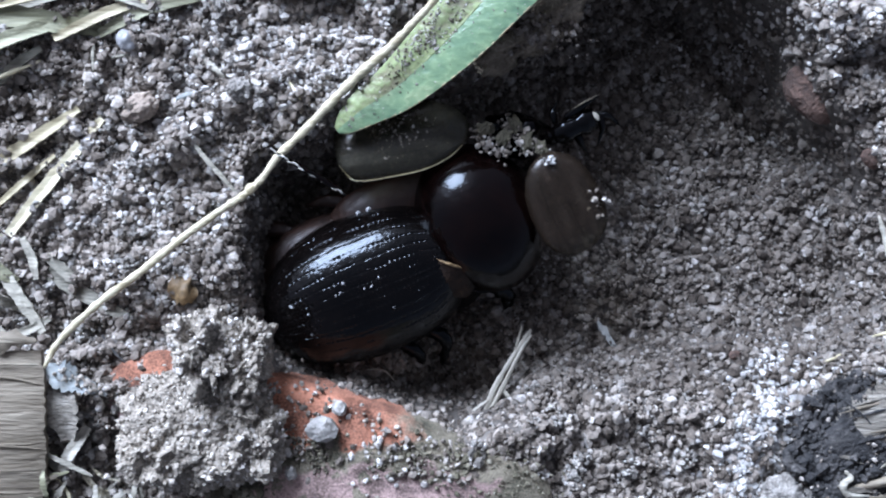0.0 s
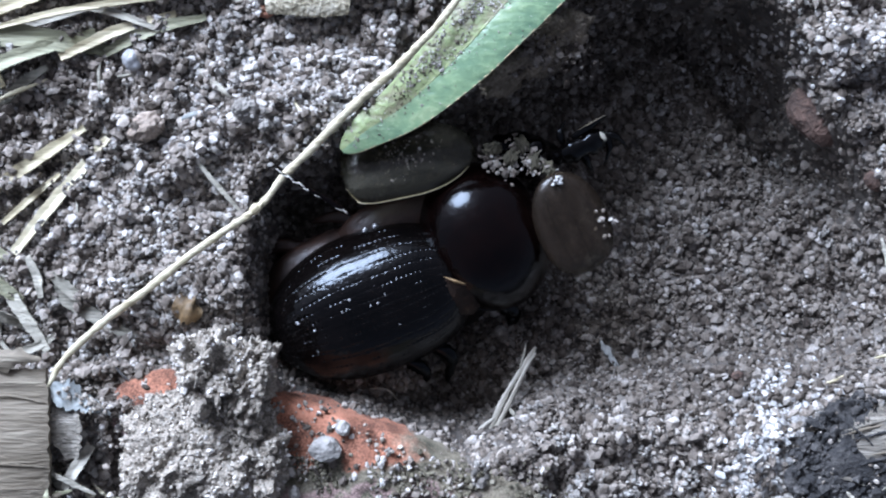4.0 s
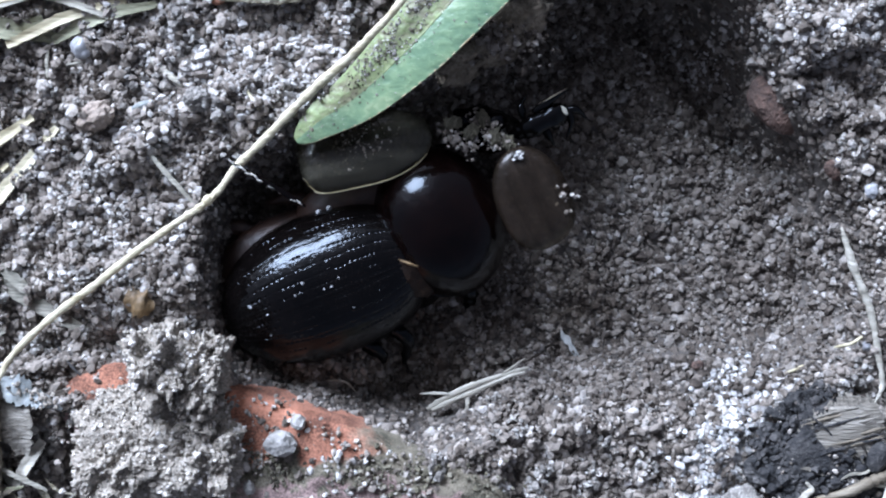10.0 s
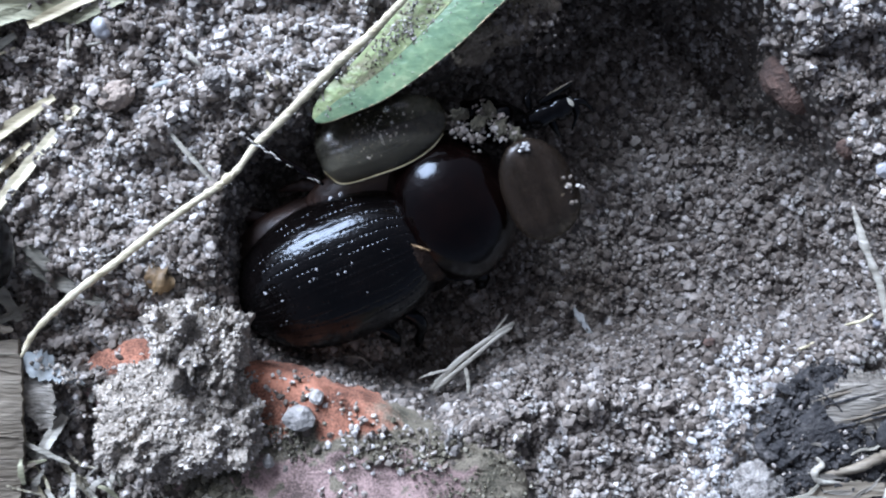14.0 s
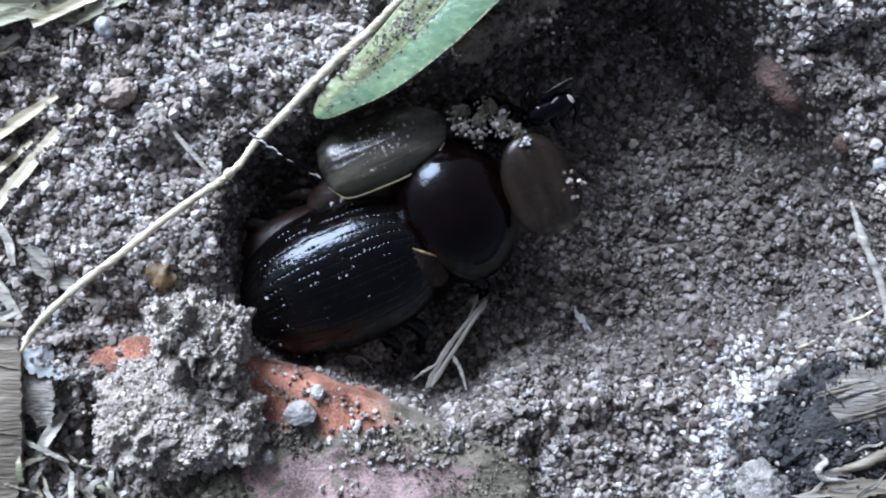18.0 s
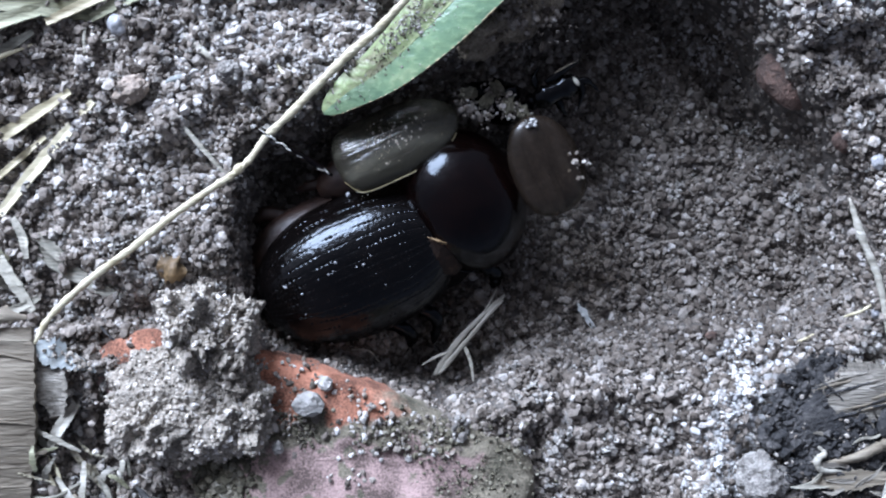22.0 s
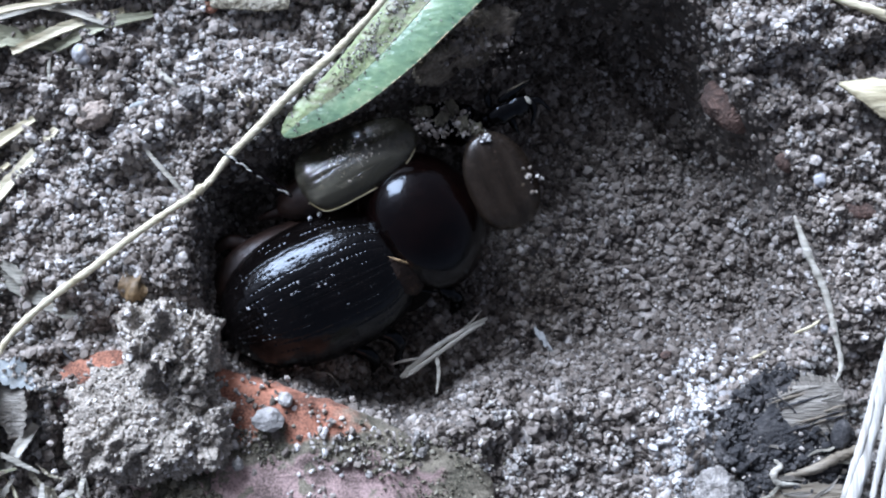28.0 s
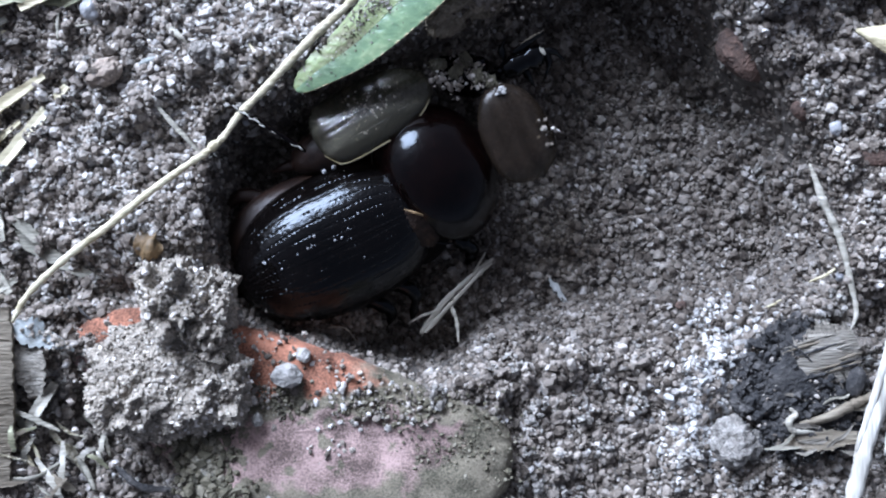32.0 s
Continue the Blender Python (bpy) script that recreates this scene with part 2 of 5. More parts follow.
STRAW_GREY = material("weathered_straw", [(0.25, (0.15, 0.14, 0.105)), (0.5, (0.28, 0.26, 0.21)), (0.75, (0.45, 0.42, 0.34))], 500, rough=0.75, bump=0.5, bump_scale=1800, stretch=(0.25, 3, 3), object_random=0.3)
GREEN_STRAW = material("greenish_straw", [(0.25, (0.1, 0.095, 0.055)), (0.5, (0.235, 0.228, 0.14)), (0.75, (0.43, 0.42, 0.285))], 400, rough=0.65, bump=0.4, bump_scale=1600, stretch=(0.25, 3, 3), object_random=0.3)
STRIP = material("weathered_strip", [(0.25, (0.06, 0.045, 0.03)), (0.42, (0.14, 0.115, 0.08)), (0.6, (0.2, 0.168, 0.122)), (0.78, (0.3, 0.265, 0.2))], 380, rough=0.75, bump=0.6, bump_scale=1800, stretch=(0.3, 2.2, 2))
WHITE_FIBRE = material("pale_fibre", [(0.3, (0.3, 0.28, 0.24)), (0.5, (0.45, 0.43, 0.38)), (0.7, (0.66, 0.64, 0.58))], 500, rough=0.6, bump=0.4, bump_scale=1500, stretch=(3, 0.25, 3))
BARK = material("dark_bark", [(0.3, (0.016, 0.016, 0.017)), (0.52, (0.034, 0.032, 0.031)), (0.66, (0.075, 0.07, 0.066)), (0.82, (0.18, 0.168, 0.155))], 900, rough=0.9, bump=0.8, bump_scale=4000)
WOOD = material("grey_wood", [(0.25, (0.075, 0.064, 0.05)), (0.5, (0.19, 0.17, 0.138)), (0.75, (0.36, 0.33, 0.28))], 500, rough=0.85, bump=0.8, bump_scale=1800, stretch=(0.3, 3, 3))
QUARTZ = material("quartz", [(0.3, (0.2, 0.2, 0.205)), (0.7, (0.42, 0.42, 0.425))], 900, rough=0.3, bump=0.2, bump_scale=3000, object_random=0.4)
GREY_STONE = material("grey_stone", [(0.3, (0.16, 0.15, 0.135)), (0.7, (0.4, 0.38, 0.35))], 900, rough=0.6, bump=0.6, bump_scale=4000, object_random=0.2)
PALE_SCRAP = material("pale_leaf_scrap", [(0.3, (0.17, 0.175, 0.16)), (0.5, (0.3, 0.32, 0.31)), (0.7, (0.42, 0.45, 0.45))], 700, rough=0.7, bump=0.5)
HUSK = material("brown_husk", [(0.3, (0.06, 0.04, 0.018)), (0.7, (0.24, 0.155, 0.07))], 600, rough=0.6, bump=0.5)
PALE_STRAW = material("pale_straw", [(0.25, (0.16, 0.145, 0.112)), (0.5, (0.36, 0.335, 0.275)), (0.75, (0.54, 0.51, 0.44))], 500, rough=0.6, bump=0.4, bump_scale=1800, stretch=(0.25, 3, 3))
PALE_HUSK = material("pale_husk", [(0.3, (0.14, 0.12, 0.075)), (0.48, (0.32, 0.285, 0.2)), (0.7, (0.5, 0.455, 0.35))], 900, detail=8, rough=0.85, bump=0.9, bump_scale=3500, fine=0.8)
OLIVE_DIRT = material("olive_dirt", [(0.1, (0.05, 0.045, 0.03)), (0.5, (0.13, 0.115, 0.075)), (0.85, (0.25, 0.225, 0.17))], 900, rough=0.9, bump=0.6, bump_scale=6000, island=0.6)
FLUFF = material("whitish_fluff", [(0.3, (0.26, 0.265, 0.255)), (0.7, (0.44, 0.445, 0.43))], 900, rough=0.7, bump=0.4)
PINK_STONE = material("pinkish_stone", [(0.3, (0.19, 0.15, 0.115)), (0.7, (0.4, 0.33, 0.27))], 900, rough=0.9, bump=0.7, bump_scale=4000)


# ---- shapes, in millimetres ----
def lattice(seed):
    return np.random.default_rng(seed).random((64, 64))


def value_noise(x, y, seed):
    g = lattice(seed)
    xi, yi = np.floor(x).astype(int), np.floor(y).astype(int)
    fx, fy = x - xi, y - yi
    fx, fy = fx * fx * (3 - 2 * fx), fy * fy * (3 - 2 * fy)
    a, b = g[xi % 64, yi % 64], g[(xi + 1) % 64, yi % 64]
    c, d = g[xi % 64, (yi + 1) % 64], g[(xi + 1) % 64, (yi + 1) % 64]
    return (a * (1 - fx) + b * fx) * (1 - fy) + (c * (1 - fx) + d * fx) * fy - 0.5


def smooth(v):
    v = np.clip(v, 0, 1)
    return v * v * (3 - 2 * v)


RIM = [(-13.0, 2.0), (-12.4, 6.0), (-9.6, 9.0), (-5.2, 10.9), (2.8, 14.2), (6.6, 17.2), (9.4, 20.8), (15.0, 22.0), (21.4, 21.0), (24.6, 17.0), (26.6, 13.5), (28.7, 10.3), (30.9, 7.0), (32.4, 3.2), (33.2, -1),
       (32.2, -4.4), (29.4, -6.8), (24, -8.2), (8.4, -9.2), (1.4, -10.6), (-1.7, -10.2), (-7.9, -8.9), (-12.4, -5.4)]


def rim_distance(x, y):
    """Millimetres inside the hollow's rim (negative outside)."""
    best = np.full(x.shape, 1e9)
    inside = np.zeros(x.shape, bool)
    for (ax, ay), (bx, by) in zip(RIM, RIM[1:] + RIM[:1]):
        dx, dy = bx - ax, by - ay
        k = np.clip(((x - ax) * dx + (y - ay) * dy) / (dx * dx + dy * dy), 0, 1)
        best = np.minimum(best, np.hypot(x - ax - k * dx, y - ay - k * dy))
        cross = (ay > y) != (by > y)
        inside ^= cross & (x < dx * (y - ay) / (dy if abs(dy) > 1e-9 else 1e-9) + ax)
    return np.where(inside, best, -best)


def bump_at(x, y, cx, cy, rx, ry, h):
    return h * np.exp(-((x - cx) / rx) ** 2 - ((y - cy) / ry) ** 2)


def ground_height(x, y):
    x, y = np.asarray(x, float), np.asarray(y, float)
    sd = rim_distance(x + 1.6 * value_noise(x / 4 + 9, y / 4, 3), y + 1.6 * value_noise(x / 4, y / 4 + 7, 4))
    low_right = smooth((x - 2) / 14) * smooth((-y - 2) / 6)
    outer = 2.2 - 4.3 * low_right + 0.6 * smooth((x - 16) / 8) * smooth((y - 10) / 6)
    outer = outer + 0.4 * smooth((y - 12.5) / 4) * smooth((x + 3) / 5) * smooth((24 - x) / 4)
    outer = outer - 1.6 * smooth((x - 22) / 8) * smooth((13.5 - y) / 6) * (1 - low_right)
    outer = outer + bump_at(x, y, -20, -3.5, 4, 2.2, -1.4) - bump_at(x, y, -20, -14, 4, 3, 1.6)
    outer = outer - 1.2 * smooth((-18 - x) / 6) * smooth((y + 8) / 6)
    floor = -6.6 - 0.2 * np.exp(-((x - 15) / 9) ** 2 - ((y - 4) / 7) ** 2) + 1.0 * np.exp(-((x - 9) / 5) ** 2 - ((y - 3) / 5) ** 2) - 1.0 * np.exp(-((x + 8.5) / 4) ** 2 - ((y - 6) / 3) ** 2) - 1.3 * np.exp(-((x - 16) / 9) ** 2 - ((y - 12.5) / 6.5) ** 2)
    floor = floor + 0.5 * smooth((x - 6) / 12) * smooth((1 - y) / 7)
    flank = smooth((x - 19) / 7) * smooth((7.5 - y) / 6)
    width = 2.6 - 0.9 * smooth((x - 15) / 5) * smooth((y - 7) / 3) + 5.5 * low_right + 2.5 * flank * (1 - low_right)
    s = smooth((sd + 0.25 * width) / width)
    h = outer + (floor - outer) * s
    h = h + bump_at(x, y, 13, -9.8, 9, 1.5, 0.25) * (1 + 2 * value_noise(x / 3, y / 3, 31)) + bump_at(x, y, 12, -11.8, 2.6, 0.6, -0.8) + bump_at(x, y, 21, -11, 3, 4, 1.0)
    ledge = y - 14.2 - 0.25 * (x - 27) + 1.6 * value_noise(x / 2.2, y / 2.2 + 5, 33)
    h = h + smooth((x - 23.5) / 3) * (1.3 * smooth((ledge + 0.3) / 0.8) - 0.6 * np.exp(-((ledge + 0.7) / 0.8) ** 2))
    h = h + bump_at(x, y, -4.5, -6.2, 5.5, 2.4, 4.0) * smooth((-y - 3) / 2) + bump_at(x, y, 1.0, -7.1, 2.3, 1.6, -2.4) + bump_at(x, y, 8.0, -4.6, 4.2, 2.6, 1.8)
    h = h - 2.6 * np.exp(-((sd - 2.6) / 1.5) ** 2) * smooth((x - 14) / 6) * smooth((y - 6) / 4)
    rough = (1 - 0.55 * smooth(sd / 4)) * (1 - 0.4 * low_right)
    h = h + rough * (1.8 * value_noise(x / 4.3, y / 4.3, 11) + 1.05 * (0.5 - 2.6 * np.abs(value_noise(x / 2.1 + 3, y / 2.1, 12))) + 0.6 * value_noise(x / 1.1, y / 1.1, 14)) + 0.5 * value_noise(x / 0.8, y / 0.8 + 5, 13)
    far = np.maximum(np.abs(x) - 46, np.abs(y) - 30)
    return np.where(far > 0, 1.5 + (h - 1.5) * np.exp(-np.maximum(far, 0) / 6), h)


def raw_mesh(name, verts, faces, mat, soft=True):
    """A mesh from arrays of corners (mm) and equal-sided faces."""
    me = bpy.data.meshes.new(name)
    verts, faces = np.asarray(verts, np.float32) * MM, np.asarray(faces, np.int32)
    me.vertices.add(len(verts))
    me.vertices.foreach_set("co", verts.ravel())
    k = faces.shape[1]
    me.loops.add(faces.size)
    me.loops.foreach_set("vertex_index", faces.ravel())
    me.polygons.add(len(faces))
    me.polygons.foreach_set("loop_start", np.arange(0, faces.size, k, dtype=np.int32))
    me.polygons.foreach_set("use_smooth", np.full(len(faces), soft))
    me.update(calc_edges=True)
    me.materials.append(mat)
    return me


def grid_faces(rows, cols, wrap=False):
    i, j = np.meshgrid(np.arange(rows - 1), np.arange(cols if wrap else cols - 1), indexing="ij")
    k = (j + 1) % cols
    return np.stack([i * cols + j, i * cols + k, (i + 1) * cols + k, (i + 1) * cols + j], -1).reshape(-1, 4)


def put(name, me, at=(0, 0, 0), turn=(0, 0, 0), parent=None, label="", category="", group="", kind=""):
    ob = new(name, me)
    ob.matrix_basis = pose(at[0] * MM, at[1] * MM, at[2] * MM, *turn)
    if parent:
        ob.parent = parent
    return tagged(ob, label, category, group, kind)


def empty(name, at, turn=(0, 0, 0), label="", category="", group=""):
    return put(name, None, at, turn, None, label, category, group)


def spline(points, count):
    """Catmull-Rom through the points."""
    p = np.asarray(points, float)
    p = np.vstack([2 * p[0] - p[1], p, 2 * p[-1] - p[-2]])
    out = []
    for t in np.linspace(0, len(p) - 3 - 1e-6, count):
        i, f = int(t), t - int(t)
        a, b, c, d = p[i:i + 4]
        out.append(0.5 * (2 * b + (c - a) * f + (2 * a - 5 * b + 4 * c - d) * f * f + (3 * b - a - 3 * c + d) * f ** 3))
    return np.array(out)


def tube_mesh(name, points, radius, mat, flat=1.0, sides=10, count=0, ends=0.5, wobble=0.0, seed=0, roll=0.0):
    """A tapered, slightly uneven stalk along points; flat squeezes it, ends tapers its tips."""
    n = count or max(8, 6 * len(points))
    line = spline(points, n) if len(points) > 2 else np.linspace(points[0], points[1], n)
    r = np.random.default_rng(seed)
    line = line + wobble * np.cumsum(r.normal(size=(n, 3)), 0) * 0.15
    u = np.linspace(0, 1, n)
    rad = np.interp(u, np.linspace(0, 1, len(radius)), radius) if hasattr(radius, "__len__") else np.full(n, radius)
    rad = rad * (1 + 0.12 * r.normal(size=n).clip(-1.5, 1.5))
    taper = np.minimum(1, ends + (1 - ends) * np.minimum(u, 1 - u) * n / 3)
    tang = np.gradient(line, axis=0)
    tang /= np.linalg.norm(tang, axis=1, keepdims=True) + 1e-9
    up = np.array([math.sin(roll), 0.0, math.cos(roll)]) + 0.0
    side = np.cross(tang, up)
    side /= np.linalg.norm(side, axis=1, keepdims=True) + 1e-9
    top = np.cross(side, tang)
    a = np.linspace(0, 2 * np.pi, sides, endpoint=False)
    ridge = 1 + 0.1 * np.cos(3 * a)
    ring = (np.cos(a) * ridge)[None, :, None] * side[:, None] + flat * (np.sin(a) * ridge)[None, :, None] * top[:, None]
    v = (line[:, None] + ring * (rad * taper)[:, None, None]).reshape(-1, 3)
    f = grid_faces(n, sides, True)
    v = np.vstack([v, line[0], line[-1]])
    caps = [[n * sides, (j + 1) % sides, j, j] for j in range(sides)]
    caps += [[n * sides + 1, (n - 1) * sides + j, (n - 1) * sides + (j + 1) % sides] + [(n - 1) * sides + (j + 1) % sides] for j in range(sides)]
    bm = bmesh.new()
    vs = [bm.verts.new(c * MM) for c in v]
    for q in f:
        bm.faces.new([vs[i] for i in q])
    for q in caps:
        bm.faces.new([vs[i] for i in q[:3]])
    return finish(name, bm, mat)


def finish(name, bm, mat, soft=True):
    bmesh.ops.recalc_face_normals(bm, faces=bm.faces)
    for f in bm.faces:
        f.smooth = soft
    me = bpy.data.meshes.new(name)
    bm.to_mesh(me)
    bm.free()
    me.materials.append(mat)
    return me


def blade_mesh(name, points, widths, mat, thick=0.12, fold=0.0, curl=0.0, count=40, across=9, ragged=0.0, seed=0, lean=0.0, bend=0.0, span=(-1, 1)):
    """A leaf or strap along points, of the given widths, folded along its midrib, with real thickness and uneven edges."""
    r = np.random.default_rng(seed)
    line = spline(points, count)
    u = np.linspace(0, 1, count)
    w = np.interp(u, np.linspace(0, 1, len(widths)), widths)
    tang = np.gradient(line, axis=0)
    tang /= np.linalg.norm(tang, axis=1, keepdims=True)
    side = np.cross(tang, (0, 0, 1.0))
    side /= np.linalg.norm(side, axis=1, keepdims=True)
    up = np.cross(side, tang)
    k = np.linspace(*span, across)
    edge = np.ones((count, across))
    if ragged:
        edge = 1 + ragged * r.normal(size=(count, across)) * (np.abs(k) > 0.7)
    lift = fold * np.abs(k)[None, :] * w[:, None] + curl * (k ** 2)[None, :] * w[:, None] + lean * k[None, :] * w[:, None]
    lift = lift + bend * np.sin(u * 9 + seed)[:, None] * w[:, None] * 0.2
    top = line[:, None] + side[:, None] * (k[None, :] * w[:, None] / 2 * edge)[..., None] + up[:, None] * lift[..., None]
    low = top - up[:, None] * thick
    v = np.vstack([top.reshape(-1, 3), low.reshape(-1, 3)])
    f = grid_faces(count, across)
    n = count * across
    border = [i * across for i in range(count)] + [(count - 1) * across + j for j in range(1, across)]
    border += [i * across + across - 1 for i in range(count - 2, -1, -1)] + [j for j in range(across - 2, 0, -1)]
    m = len(border)
    v = np.vstack([v, v[border], v[[b + n for b in border]]])
    rim = [[2 * n + i, 2 * n + (i + 1) % m, 2 * n + m + (i + 1) % m, 2 * n + m + i] for i in range(m)]
    me = raw_mesh(name, v, np.vstack([f[:, ::-1], f + n, rim]), mat)
    return me


def lump_radius(d, rough, freq, sharp, seed, fine=0.0, boxy=0.0):
    """How far an uneven lump reaches along a direction."""
    off = Vector((seed * 3.7, seed * 1.3, -seed * 2.1))
    k = 1 + rough * noise.fractal(d * freq + off, 0.9, 2.1, 4)
    if sharp:
        k -= sharp * abs(noise.noise(d * freq * 0.9 - off))
    if fine:
        k += fine * noise.noise(d * 14 + off)
    if boxy:
        k *= (abs(d.x) ** boxy + abs(d.y) ** boxy + abs(d.z) ** boxy) ** (-1 / boxy)
    return k


def blob_mesh(name, radii, mat, rough=0.2, detail=3, seed=0, freq=1.2, sharp=0.0, soft=True, fine=0.0, boxy=0.0):
    """An uneven lump."""
    bm = bmesh.new()
    bmesh.ops.create_icosphere(bm, subdivisions=detail, radius=1.0)
    for v in bm.verts:
        v.co = Vector((v.co.x * radii[0], v.co.y * radii[1], v.co.z * radii[2])) * lump_radius(v.co, rough, freq, sharp, seed, fine, boxy) * MM
    return finish(name, bm, mat, soft)


ICO = None


def grain_cloud(name, xyz, size, mat, flat=0.75, seed=1, soft=False):
    """Many small angular grains in one mesh."""
    global ICO
    if ICO is None:
        bm = bmesh.new()
        bmesh.ops.create_icosphere(bm, subdivisions=1, radius=1.0)
        ICO = (np.array([v.co[:] for v in bm.verts]), np.array([[v.index for v in f.verts] for f in bm.faces]))
        bm.free()
    r = np.random.default_rng(seed)
    base, faces = ICO
    n = len(xyz)
    shapes = base[None] * (1 + 0.2 * r.normal(size=(40, len(base), 1))).clip(0.6, 1.4)
    pick = shapes[r.integers(0, 40, n)] * np.stack([r.uniform(0.75, 1.3, n), r.uniform(0.75, 1.3, n), r.uniform(0.55, 1.0, n)], -1)[:, None]
    q = r.normal(size=(n, 4))
    q /= np.linalg.norm(q, axis=1, keepdims=True)
    w, x, y, z = q.T
    rot = np.stack([1 - 2 * (y * y + z * z), 2 * (x * y - z * w), 2 * (x * z + y * w), 2 * (x * y + z * w), 1 - 2 * (x * x + z * z), 2 * (y * z - x * w),
                    2 * (x * z - y * w), 2 * (y * z + x * w), 1 - 2 * (x * x + y * y)], -1).reshape(n, 3, 3)
    v = np.einsum("nij,nkj->nki", rot, pick) * np.asarray(size)[:, None, None] + np.asarray(xyz)[:, None]
    f = faces[None] + (np.arange(n) * len(base))[:, None, None]
    return raw_mesh(name, v.reshape(-1, 3), f.reshape(-1, 3), mat, soft)


# ---- the ground: one sheet with the hollow, out to the horizon ----
def ground():
    def axis(lo, hi, step):
        mid = np.arange(lo, hi + step / 2, step)
        out = np.cumsum(0.3 * 1.35 ** np.arange(45))
        return np.concatenate([lo - out[::-1], mid, hi + out])
    xs, ys = axis(-38, 44, 0.2), axis(-28, 28, 0.2)
    x, y = np.meshgrid(xs, ys, indexing="ij")
    z = ground_height(x, y)
    me = raw_mesh("ground", np.stack([x, y, z], -1).reshape(-1, 3), grid_faces(len(xs), len(ys)), SOIL)
    put("ground", me, label="dark damp sandy soil with a dug hollow", category="ground", kind="structure")


def sand():
    n = 104000
    x, y = rng.uniform(-32, 39, n), rng.uniform(-21.5, 22.5, n)
    s = rng.lognormal(math.log(0.165), 0.42, n).clip(0.065, 0.46)
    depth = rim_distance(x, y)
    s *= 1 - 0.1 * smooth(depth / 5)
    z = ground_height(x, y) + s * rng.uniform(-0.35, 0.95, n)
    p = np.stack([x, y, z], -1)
    # share of the darker grains rises from the rim inwards
    deep = smooth((depth + 1.2) / 2.4) > rng.random(n)
    put("sand", grain_cloud("sand", p[~deep], s[~deep], SAND, seed=5), label="loose dry grey-brown sand grains over the soil", category="sand", kind="stuff")
    put("damp_sand", grain_cloud("damp_sand", p[deep], s[deep], DARK_SAND, seed=4), label="darker sand in the freshly dug hollow", category="sand", kind="stuff")
    n = 1150
    x, y = rng.uniform(-37, 43, n), rng.uniform(-27, 27, n)
    keep = rng.random(n) > smooth((rim_distance(x, y) + 1) / 3) * 0.95
    x, y = x[keep], y[keep]
    big = rng.lognormal(math.log(0.4), 0.42, len(x)).clip(0.2, 0.85)
    each = 18
    d = rng.normal(size=(len(x), each, 3))
    d /= np.linalg.norm(d, axis=2, keepdims=True)
    p = np.stack([x, y, ground_height(x, y) + 0.3 * big], -1)[:, None] + d * big[:, None, None] * (1, 1, 0.8)
    s = (big[:, None] * rng.uniform(0.2, 0.46, (len(x), each))).ravel()
    put("soil_crumbs", grain_cloud("soil_crumbs", p.reshape(-1, 3), s, CRUMB, seed=6), label="small crumbs of sandy earth around the hollow", category="soil", kind="stuff")


def white_sand():
    n = 1900
    t = 0.82 * rng.random(n)
    x = 22.4 + 5.0 * t * t + rng.normal(0, 1.6, n)
    y = -17 + 12 * t + rng.normal(0, 1.6, n)
    s = rng.lognormal(math.log(0.165), 0.33, n).clip(0.08, 0.36)
    z = ground_height(x, y) + s * rng.uniform(0.3, 0.9, n)
    put("quartz_sand", grain_cloud("quartz_sand", np.stack([x, y, z], -1), s, WHITE_SAND, seed=15), label="streak of whitish quartz sand beside the bark", category="sand", kind="stuff")


def dry_sand():
    for cx, cy, rx, ry, n, s0, text in ((-9.0, 15.0, 4.5, 2.6, 2400, 61, "pale dry sand beside the stem"), (-18.2, -1.0, 1.6, 1.3, 420, 62, "pale dry sand beside the seed husk"), (27.5, 16.5, 4.0, 1.4, 900, 63, "pale dry sand on the ledge of the hollow"),
                                        (-18.5, 6.0, 3.0, 3.5, 900, 64, "pale dry sand beside the straws")):
        q = np.random.default_rng(s0)
        x, y = cx + rx * q.normal(size=n), cy + ry * q.normal(size=n)
        g = q.lognormal(math.log(0.15), 0.4, n).clip(0.07, 0.34)
        put("dry_sand", grain_cloud("dry_sand", np.stack([x, y, ground_height(x, y) + g * q.uniform(0.3, 0.9, n)], -1), g, DRY_SAND, seed=s0), label=text, category="sand", kind="stuff")


def gz(x, y):
    return float(ground_height(np.array([x]), np.array([y]))[0])


